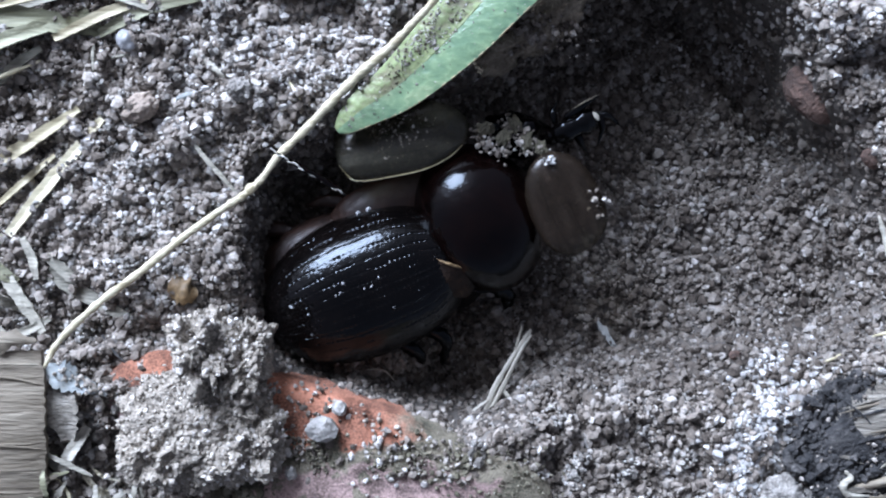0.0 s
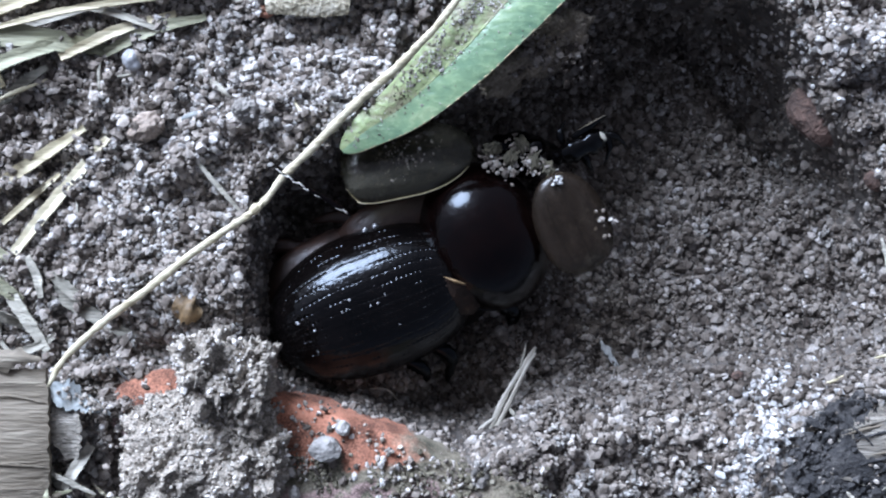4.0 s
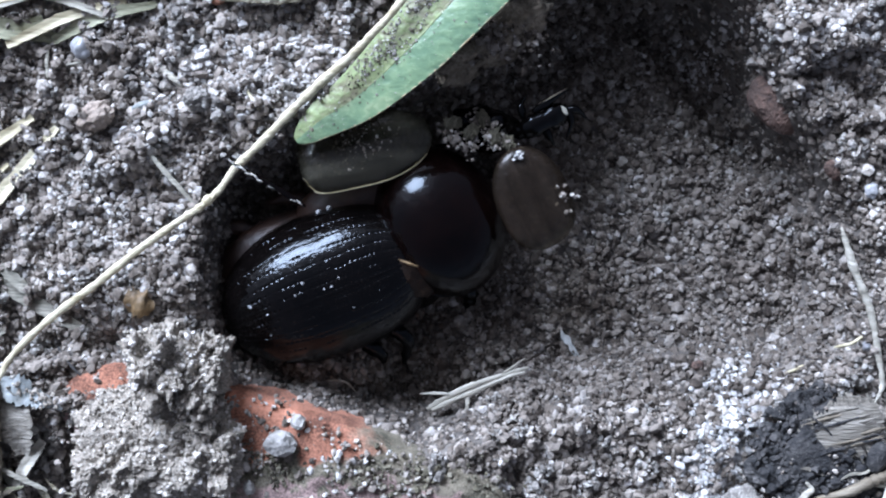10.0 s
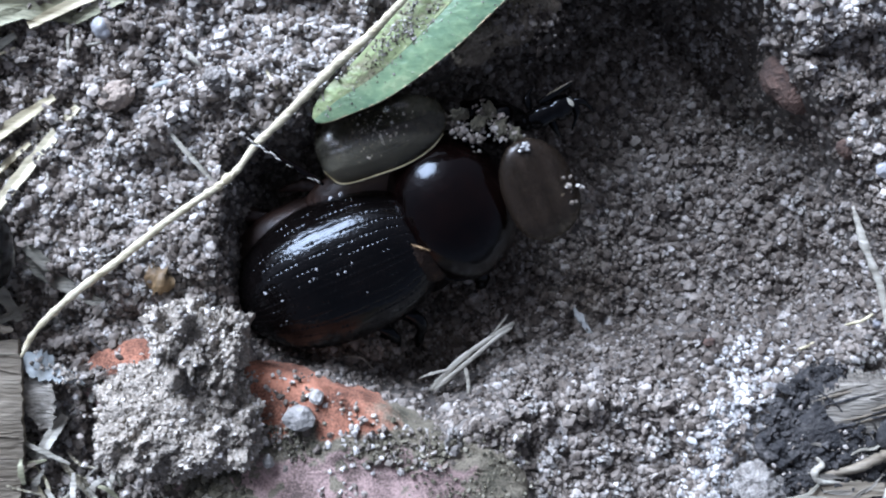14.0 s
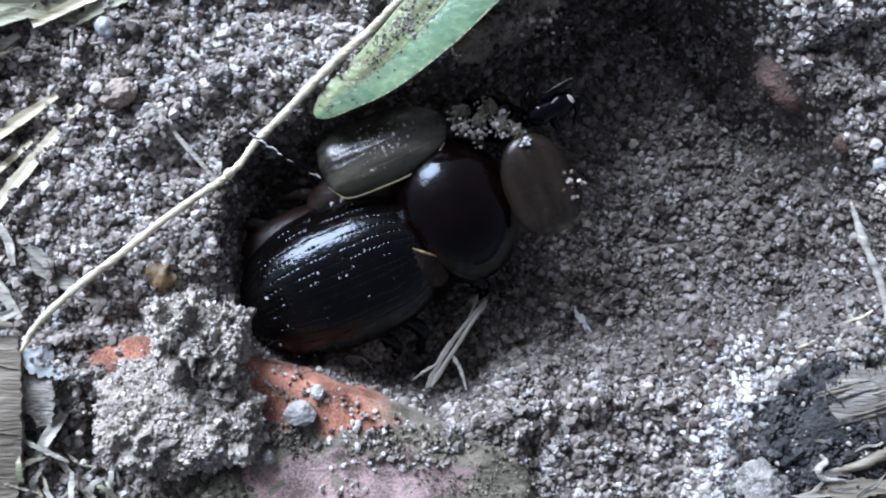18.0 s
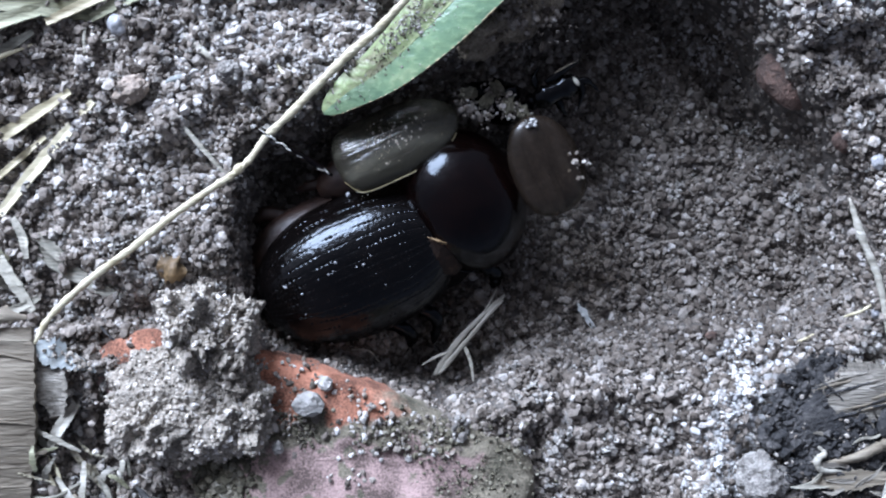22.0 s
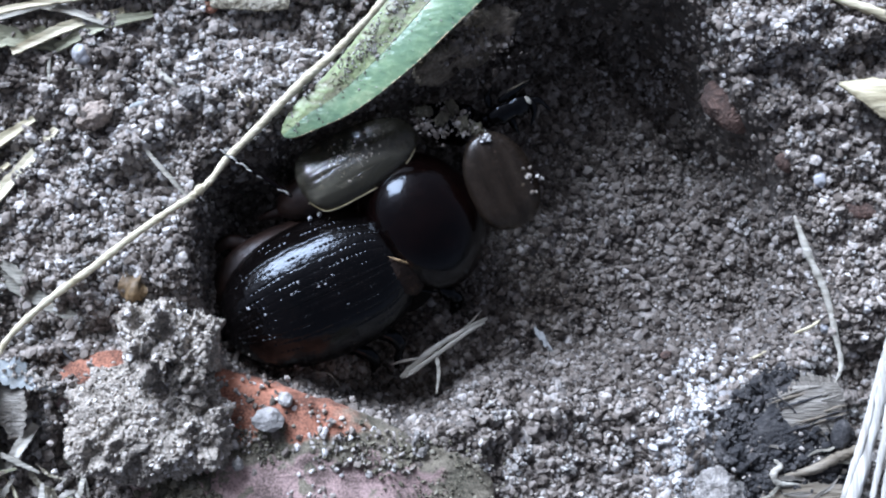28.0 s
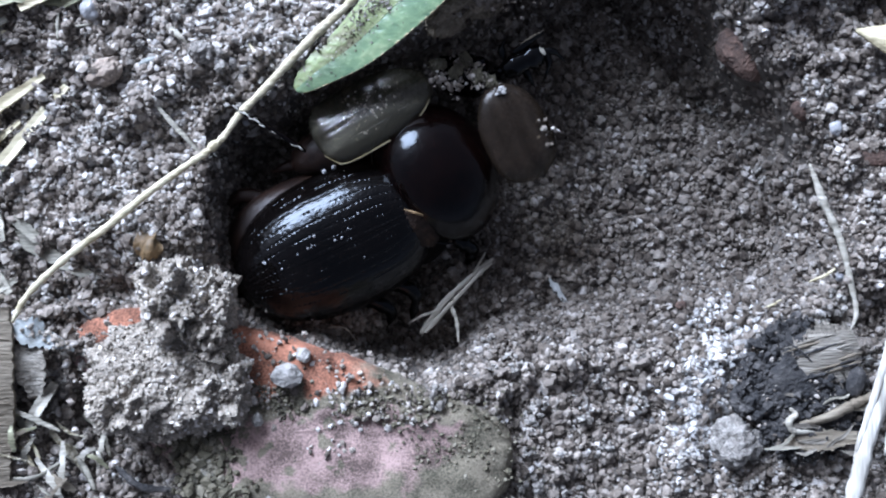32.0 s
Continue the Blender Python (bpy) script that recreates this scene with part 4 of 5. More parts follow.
def litter():
    g = "dry grass blades at the hollow's edge"
    for a, b, w, m, s in (((-32, 17.2), (-22.4, 16.4), 1.5, GREEN_STRAW, 1), ((-25.4, 15.8), (-17.6, 18.8), 0.75, STRAW, 2), ((-22.5, 16.2), (-15.6, 18.6), 0.8, GREEN_STRAW, 8), ((-31, 18.5), (-21, 21.5), 1.0, STRAW, 3),
                          ((-33, 13.2), (-23.2, 17.6), 1.0, GREEN_STRAW, 4), ((-27, 20.0), (-14, 21.5), 1.1, GREEN_STRAW, 5), ((-30, 17.6), (-17.5, 19.8), 0.45, STRAW, 6), ((-34, 15.2), (-22, 19.6), 0.5, STRAW_GREY, 7)):
        strap("dry_grass", a, b, w, m, "flat dry greenish grass blade on the soil", 0.6, bow=0.3, seed=s, category="grass", group=g)
    g = "broken straws beside the hollow"
    for a, b, w, s in (((-30.5, 6.6), (-23.8, 11.1), 0.85, 11), ((-28.6, 2.6), (-22.4, 10.5), 0.85, 12), ((-29.6, 4.6), (-25.6, 8.0), 0.45, 13)):
        strap("broken_straw", a, b, w, STRAW, "short split piece of pale dry straw", 0.7, seed=s, group=g)
    strap("broken_straw", (-27.0, 0.6), (-20.4, -3.2), 1.0, STRAW_GREY, "grey weathered straw half under sand", 0.25, seed=14, group=g)
    strap("broken_straw", (-26.0, 1.2), (-23.4, -1.0), 0.8, STRAW_GREY, "grey weathered straw half under sand", 0.4, seed=15, group=g)
    strap("broken_straw", (-29.5, 1.0), (-26.2, -4.0), 0.9, STRAW_GREY, "grey weathered straw half under sand", 0.3, seed=16, group=g)
    strap("flat_stick", (-15.9, 8.7), (-13.0, 5.4), 0.32, STRAW_GREY, "narrow flat grey-brown stick", 0.3, seed=17, category="stick")
    g = "small twigs in the soil"
    for a, b, r_, m, s in (((-24.5, 9.0), (-24.2, 3.9), 0.11, PALE_STRAW, 1), ((-22.9, 17.0), (-22.8, 13.6), 0.13, STRAW_GREY, 2), ((-9.9, 13.5), (-8.6, 11.5), 0.1, STRAW, 3),
                           ((-16.1, 15.1), (-13.7, 13.1), 0.2, STRAW_GREY, 4), ((-22.5, -4.2), (-20.2, -6.3), 0.1, BARK, 5), ((-23.0, 14.2), (-20.5, 14.8), 0.12, STRAW_GREY, 6),
                           ((31.0, -4.4), (32.6, -3.5), 0.12, STRAW, 7), ((27.7, -6.3), (29.0, -5.6), 0.1, STRAW, 8), ((-27.5, -14.5), (-24.8, -16.8), 0.16, STRAW, 9)):
        twig("small_twig", a, b, r_, m, "thin short bit of dry stalk", seed=s, group=g)
    for i, (a, b, m) in enumerate((((-25.6, -13.2), (-23.8, -16.2), STRAW), ((-24.9, -12.6), (-24.2, -15.8), STRAW), ((-23.0, -14.6), (-20.4, -17.6), STRAW_GREY), ((-26.0, -16.4), (-22.4, -15.4), STRAW_GREY),
                                   ((-21.6, -12.4), (-19.6, -15.4), STRAW_GREY), ((-19.0, -16.0), (-15.0, -17.6), BARK), ((-33, 10.0), (-26.5, 14.4), STRAW), ((-29.6, -1.6), (-28.0, -4.6), STRAW_GREY))):
        twig("small_twig", a, b, 0.14 + 0.05 * (i % 3), m, "thin short bit of dry stalk", 0.5, bow=0.5 * (-1) ** i, seed=60 + i, group=g)
    for i, (a, b, w, m) in enumerate((((-31.0, -1.0), (-27.6, -2.6), 0.7, STRAW_GREY), ((-30.5, 1.8), (-28.0, -0.6), 0.9, GREEN_STRAW), ((-27.6, 2.4), (-26.6, -0.4), 0.6, STRAW_GREY), ((-31.5, 4.4), (-29.0, 2.2), 0.8, GREEN_STRAW),
                                      ((-29.5, 12.6), (-26.4, 15.2), 0.7, STRAW_GREY), ((-30.6, 17.0), (-29.4, 13.8), 0.9, STRAW), ((-24.5, 19.4), (-18.6, 17.6), 0.5, STRAW_GREY), ((-28.6, -4.2), (-25.8, -3.0), 0.6, STRAW_GREY))):
        strap("broken_straw", a, b, w, m, "short bit of dry straw in the litter", 0.45, bow=0.2 * (-1) ** i, seed=80 + i, group=g)
    q = np.random.default_rng(91)
    for i in range(22):
        x, y, a, l = q.uniform(-27.5, -20.0), q.uniform(-17.8, -12.2), q.uniform(0, 2 * math.pi), q.uniform(0.7, 2.0)
        pts = [(-l * math.cos(a), -l * math.sin(a), 0), (0.25 * q.normal(), 0.25 * q.normal(), 0.4), (l * math.cos(a), l * math.sin(a), 0.1 * q.normal())]
        w = q.uniform(0.15, 0.6)
        me = blade_mesh("plant_scrap", pts, [w * 0.5, w, w * 0.8, w * 0.3], (STRAW_GREY, PALE_STRAW, GREEN_STRAW, PALE_HUSK, STRIP)[i % 5], 0.08, fold=0.2, curl=-0.2, count=16, across=5, ragged=0.15, seed=200 + i, bend=0.4)
        put("plant_scrap", me, (x, y, gz(x, y) + q.uniform(0.4, 1.1)), label="small curled scrap of dry plant litter", category="plant scrap", group="plant litter beside the brick")
    strap("plant_stick", (-22.9, -10.2), (-24.6, -13.1), 0.8, PALE_STRAW, "pale short flat plant stick", 1.3, seed=21, category="stick")
    strap("plant_stick", (-13.5, -14.2), (-12.2, -16.9), 0.9, STRAW_GREY, "pale short flat plant stick under the clod", 1.6, seed=22, category="stick")
    me = blade_mesh("bark_strip", [(0, 0.2, 0), (0.1, -4, 0.2), (0, -8.2, 0), (-0.1, -11.5, -0.4)], [4.4, 4.8, 4.7, 4.2], STRIP, 0.5, curl=-0.06, count=40, across=17, ragged=0.04, seed=5, bend=0.15)
    root = put("bark_strip", me, (-27.7, -5.2, 4.4), label="broad weathered grey-brown fibrous strip", category="bark strip")
    r = np.random.default_rng(12)
    for i in range(9):
        y = -0.8 - 1.15 * i + 0.3 * r.normal()
        put("fibre", tube_mesh("fibre", [(-2.2, y, 0.05), (0, y + 0.15 * r.normal(), 0.25), (2.25, y + 0.2 * r.normal(), 0.0)], [0.06, 0.1, 0.07], STRIP, flat=0.5, sides=6, count=16, wobble=0.04, seed=i), parent=root)
    put("torn_edge", blade_mesh("torn_edge", [(-2.4, 0.3, 0.1), (0, 1.0, 0.5), (2.0, 0.9, 0.2)], [0.5, 1.5, 1.0, 0.2], STRIP, 0.15, curl=-0.2, count=16, across=7, ragged=0.2, seed=4), parent=root, label="curled torn end")
    me = blade_mesh("leaf_scrap", [(-2.3, 0.6, 0), (-1.0, -0.1, 0.1), (0.4, -0.6, 0.1), (1.6, -1.3, -0.1)], [0.5, 1.6, 2.0, 1.5, 0.9, 0.5, 0.2], PALE_SCRAP, 0.12, fold=0.08, count=26, across=9, ragged=0.16, seed=6, bend=0.1)
    put("leaf_scrap", me, (-23.0, -6.7, 3.7), label="flat pale bluish-grey dry leaf scrap", category="leaf scrap")
    q = np.random.default_rng(66)
    u = q.uniform(-1.8, 1.4, 60)
    put("sand_dust", grain_cloud("sand_dust", np.c_[u, -0.4 * u - 0.3 + 0.35 * q.normal(size=60), 0.2 + 0 * u], q.lognormal(math.log(0.1), 0.4, 60).clip(0.05, 0.22), CLOD_SAND, seed=66), parent=bpy.data.objects["leaf_scrap"], kind="stuff")
    me = blade_mesh("leaf_scrap", [(-0.5, 1.6, 0), (0, 0, 0.3), (0.2, -2.0, 0)], [1.4, 2.3, 2.0, 0.7], WOOD, 0.15, fold=0.15, curl=0.1, count=20, across=9, ragged=0.1, seed=7)
    put("leaf_scrap", me, (-24.2, -9.0, 3.2), label="dark brown dry leaf scrap", category="leaf scrap")
    me = blade_mesh("seed_husk", [(-1.0, 0.3, 0), (-0.3, 0.1, 0.25), (0.4, -0.2, 0.3), (1.0, -0.2, 0.0)], [1.1, 1.9, 1.7, 0.6], HUSK, 0.18, curl=-0.22, count=18, across=9, ragged=0.12, seed=3, bend=0.5)
    put("seed_husk", me, (-16.4, -1.0, gz(-16.4, -1.0) + 0.5), label="flat brown curled seed husk on the sand", category="husk")
    me = blade_mesh("dry_husk", [(-2.8, 0, 0), (0, 0.3, 0.3), (2.8, 0, 0)], [1.2, 2.0, 2.2, 1.3], PALE_HUSK, 0.3, curl=-0.15, count=40, across=15, ragged=0.03, seed=8)
    put("dry_husk", me, (-8.6, 19.2, gz(-8.6, 19.2) + 1.0), label="pale dry plant husk at the sand bank", category="husk")
    put("white_seed", blob_mesh("white_seed", (0.75, 0.25, 0.22), PALE_SCRAP, 0.1, 3, 1), (-16.4, 11.9, gz(-16.4, 11.9) + 0.35), (0, 0, 18), label="small pale elongated seed", category="seed")
    twig("dry_straw", (32.0, 19.2), (40, 16.3), 0.33, STRAW, "pale dry straw lying on the soil", 0.7, seed=31, category="straw")
    me = blade_mesh("dry_leaf_piece", [(-2.6, 1.0, 0), (0, 0.2, 0.6), (2.8, -1.0, 0.4)], [0.2, 1.8, 2.9, 2.6], STRAW, 0.2, curl=-0.25, fold=0.1, count=24, across=11, ragged=0.05, seed=9)
    put("dry_leaf_piece", me, (35.6, 12.1, gz(35.6, 12.1) + 0.8), label="curled yellowish dry leaf piece", category="leaf piece")
    line = [(30.5, 4.1, 0.7), (31.5, 1.2, 0.6), (32.7, -1.6, 0.4), (33.4, -4.8, 0.2), (33.7, -6.8, 0.1), (33.2, -8.1, 0.0)]
    put("grass_strand", tube_mesh("grass_strand", line, [0.16, 0.3, 0.26, 0.2, 0.18, 0.08], PALE_STRAW, flat=0.6, count=50, seed=13), label="thin pale curved dry grass strand", category="grass strand")
    root = put("plant_stalk", tube_mesh("plant_stalk", [(38.6, -0.5, 0.2), (37.4, -4.6, 0.6), (35.7, -10.4, 0.9), (33.8, -16.0, 1.0), (32.0, -22, 0.8)], [0.25, 0.4, 0.6, 0.65, 0.5], WHITE_FIBRE, flat=0.5, count=50, wobble=0.03, seed=14),
               label="thick whitish dry plant fibres", category="plant fibre")
    for i, (dx, s) in enumerate(((0.8, 1), (-0.7, 2), (1.4, 3))):
        put("fibre", tube_mesh("fibre", [(37.0 + dx * 0.3, -5.5, 0.7), (35.5 + dx, -11.5, 1.1), (33.8 + dx * 1.5, -17.0, 0.9)], [0.15, 0.28, 0.2], WHITE_FIBRE, flat=0.6, count=30, wobble=0.04, seed=20 + s), parent=root)
    bx, by = 29.8, -12.2
    root = put("bark_chunk", blob_mesh("bark_chunk", (4.5, 5.0, 1.5), BARK, 0.22, 5, 6, freq=2.4, sharp=0.25, fine=0.07), (bx, by, -1.1), label="black rotten bark chunk with grey wood fibres", category="bark")
    r = np.random.default_rng(41)
    me = blade_mesh("wood_plate", [(-2.6, 0.7, 1.1), (-0.4, 1.6, 1.45), (1.8, 2.6, 1.5), (3.9, 3.5, 1.2)], [0.5, 2.2, 3.2, 4.0, 3.6, 1.8], WOOD, 0.35, curl=-0.04, count=70, across=31, ragged=0.2, seed=71, bend=0.12)
    put("wood_plate", me, parent=root, label="brown-grey fan of fibrous wood")
    for i in range(14):
        k, l = r.uniform(-1.5, 1.5), r.uniform(0.8, 2.2)
        x = r.uniform(-1.2 + abs(k), 3.2)
        put("wood_fibre", tube_mesh("wood_fibre", [(x - l, 2.2 + k - 0.28 * l, 1.5), (x, 2.2 + k + 0.1 * r.normal(), 1.66 - 0.06 * k * k), (x + l, 2.2 + k + 0.26 * l, 1.5)], [0.03, r.uniform(0.06, 0.14), 0.03], (WOOD, STRIP, BARK)[i % 3], flat=0.5, sides=6, count=18, wobble=0.06, seed=i), parent=root)
    put("stick", tube_mesh("stick", [(-1.2, -2.6, 1.2), (1.5, -1.9, 1.6), (3.4, -1.1, 1.5), (5.6, -0.4, 1.2)], [0.2, 0.33, 0.38, 0.36], STRIP, count=40, wobble=0.04, seed=5), parent=root, label="short brown stick")
    put("curl", tube_mesh("curl", [(-1.4, -1.2, 1.3), (-1.0, -1.7, 1.6), (-1.5, -2.2, 1.6), (-1.1, -2.9, 1.4), (0.4, -3.0, 1.3)], [0.08, 0.2, 0.25, 0.22, 0.12], PALE_STRAW, count=40, seed=6), parent=root, label="pale curled root bit")
    put("wood_plate", blade_mesh("wood_plate", [(-2.0, -3.8, 1.0), (0.5, -3.7, 1.3), (3.6, -3.5, 1.2)], [0.4, 1.2, 1.4, 0.8], STRIP, 0.25, count=30, across=11, ragged=0.1, seed=72, bend=0.15), parent=root, label="flat grey wood flake")
    put("seed", blob_mesh("seed", (0.75, 1.15, 0.5), BARK, 0.08, 3, 9), (3.6, 0.5, 1.35), (0, 0, -12), root, "dark oval seed")
    for i in range(12):
        l, w = r.uniform(1.2, 3.6), r.uniform(0.12, 0.4)
        me = blade_mesh("wood_splinter", [(-l / 2, 0, 0), (-l / 6, 0.1 * r.normal(), 0.12), (l / 6, 0.1 * r.normal(), 0.1), (l / 2, 0, 0)], [w * 0.1, w * 0.8, w, w * 0.7, w * 0.15], WOOD if i % 3 else STRAW_GREY, r.uniform(0.1, 0.25), count=18, across=5, ragged=0.05, seed=30 + i, bend=0.1)
        put("wood_splinter", me, (r.uniform(-2.5, 5.0), r.uniform(-4.8, 0.6), 1.2 + 0.3 * r.random()), (6 * r.normal(), 3, 15 + 22 * r.normal()), root)
    p = r.uniform(-1, 1, (1500, 2)) * (5.0, 5.6)
    p = p[((p[:, 0] / 4.9) ** 2 + (p[:, 1] / 5.4) ** 2 < 1) & ~((p[:, 0] > -0.6) & (p[:, 1] > 0.9) & (p[:, 1] < 3.6))]
    z = 1.45 * np.sqrt(1 - (p[:, 0] / 5.2) ** 2 - (p[:, 1] / 5.8) ** 2).clip(0.05, 1) - 0.1
    put("humus", grain_cloud("humus", np.c_[p, z], r.lognormal(math.log(0.16), 0.5, len(p)).clip(0.06, 0.5), BARK, seed=19), parent=root, label="black crumbly humus", kind="stuff")
    k = r.integers(0, len(p), 260)
    k = k[(p[k, 0] > 0) | (r.random(260) > 0.7)]
    put("sand_dust", grain_cloud("sand_dust", np.c_[p[k] + 0.2 * r.normal(size=(len(k), 2)), z[k] + 0.15], r.lognormal(math.log(0.1), 0.4, len(k)).clip(0.05, 0.24), SAND, seed=20), parent=root, kind="stuff")
    twig("root_hair", (-4.6, -6.9), (-2.6, -7.9), 0.05, STRAW_GREY, "fine pale curved root hair", 0.8, bow=0.5, seed=35, category="root")
    twig("dark_root_hair", (28.1, -8.4), (31.2, -12.0), 0.07, BARK, "thin dark curved root hair", 1.8, bow=0.4, seed=33, category="root")
    me = blade_mesh("plant_fluff", [(-0.6, 0.9, 0.1), (0, 0, 0.4), (0.7, -1.2, 0.1)], [0.15, 0.5, 0.35, 0.1], FLUFF, 0.1, fold=0.3, count=14, across=7, ragged=0.25, seed=10)
    put("plant_fluff", me, (12.7, -4.5, gz(12.7, -4.5) + 0.45), label="tiny whitish torn plant scrap", category="plant scrap")
    for a, b in (((0.1, 0.1, 0.4), (0.9, -1.1, 0.3)), ((-0.5, 0.9, 0.3), (-0.2, -0.2, 0.3))):
        put("fibre", tube_mesh("fibre", [a, b], [0.1, 0.05], FLUFF, sides=6, count=6), parent=bpy.data.objects["plant_fluff"])


# ---- stones, clod and brick ----
def stones():
    def stone(name, x, y, z, radii, mat, label, seed, turn=0.0, group=""):
        put(name, blob_mesh(name, radii, mat, 0.12 if mat is DULL_CLAY else 0.25, 5 if mat in (BROWN_EARTH, CRUMB, PINK_STONE) else 3 if "brick" in name or mat is QUARTZ else 2, seed, freq=1.6, sharp=0.1 if mat is DULL_CLAY else 0.35, soft=mat in (BROWN_EARTH, CRUMB, PINK_STONE, QUARTZ), fine=0.06 if mat in (BROWN_EARTH, CRUMB, PINK_STONE) else 0.0), (x, y, z), (seed * 31 % 50 - 25, seed * 17 % 40 - 20, turn), label=label, category="stone", group=group)
    stone("quartz_pebble", -10.1, 8.0, gz(-10.1, 8.0) + 0.25, (0.32, 0.28, 0.25), QUARTZ, "tiny pale quartz grain under the stem", 21)
    stone("quartz_pebble", -11.1, 7.1, gz(-11.1, 7.1) + 0.25, (0.3, 0.34, 0.25), QUARTZ, "tiny pale quartz grain under the stem", 22)
    stone("grey_pebble", -7.1, -10.0, 4.6, (1.15, 0.95, 0.75), GREY_STONE, "angular grey pebble lying on the brick", 4)
    stone("quartz_pebble", -6.0, -8.7, 4.2, (0.55, 0.6, 0.5), GREY_STONE, "pale quartz pebble on the brick", 5)
    stone("grey_pebble", -9.1, -12.9, 4.6, (0.4, 0.55, 0.4), GREY_STONE, "small grey pebble on the brick", 6)
    stone("quartz_pebble", -20.5, 15.7, gz(-20.5, 15.7) + 0.4, (0.8, 0.8, 0.65), QUARTZ, "round bluish-white quartz pebble in the soil", 7)
    stone("quartz_pebble", 32.8, -4.1, gz(32.8, -4.1) + 0.3, (0.45, 0.42, 0.35), QUARTZ, "small white quartz pebble on sand", 8)
    stone("quartz_pebble", 32.3, 6.6, gz(32.3, 6.6) + 0.3, (0.55, 0.6, 0.4), QUARTZ, "small pale quartz pebble on sand", 9)
    stone("earth_lump", -19.5, 11.1, gz(-19.5, 11.1) + 0.6, (1.4, 0.95, 0.8), PINK_STONE, "pinkish-brown gritty earth lump", 10, 25)
    stone("earth_lump", -12.6, 12.2, gz(-12.6, 12.2) + 0.4, (0.95, 0.8, 0.7), CRUMB, "small crumbly earth lump", 11)
    stone("earth_lump", 6.5, 16.4, 2.2, (4.6, 1.8, 1.6), BROWN_EARTH, "dark brown earth lump under the leaf", 18, 34)
    stone("earth_lump", 24.8, -15.9, gz(24.8, -15.9) + 0.6, (1.8, 1.9, 1.4), CRUMB, "pinkish-grey gritty lump of mortar", 12)
    stone("brick_chip", 26.6, 12.6, -1.3, (2.4, 1.9, 1.5), DULL_CLAY, "dull reddish brick piece in the hollow's wall", 13, -40)
    stone("brick_chip", 30.0, 8.0, gz(30.0, 8.0) - 0.1, (0.9, 0.7, 0.5), DULL_CLAY, "dull reddish brick chip in the sand", 14, -30)
    stone("brick_chip", 35.2, 4.6, gz(35.2, 4.6) + 0.1, (1.7, 0.8, 0.6), DULL_CLAY, "dull reddish brick chip in the sand", 15, -15)
    stone("brick_chip", 21.8, -5.9, gz(21.8, -5.9) + 0.2, (0.5, 0.4, 0.35), DULL_CLAY, "tiny reddish brick crumb in the sand", 16)
    stone("brick_chip", -11.6, 18.9, gz(-11.6, 18.9) + 0.3, (0.7, 0.45, 0.4), ORANGE, "tiny reddish brick crumb in the sand", 17)
    q = np.random.default_rng(260)
    d = q.normal(0, 0.5, (260, 2))
    p = np.c_[d[:, 0] * 3.6, d[:, 1] * 1.8, 0.2 - 0.9 * (d ** 2).sum(1)]
    put("loose_sand", grain_cloud("loose_sand", p, q.lognormal(math.log(0.16), 0.4, 260).clip(0.07, 0.35), DARK_SAND, seed=260), (6.1, 16.2, 3.5), label="loose dark sand on the earth lump", category="sand", kind="stuff")


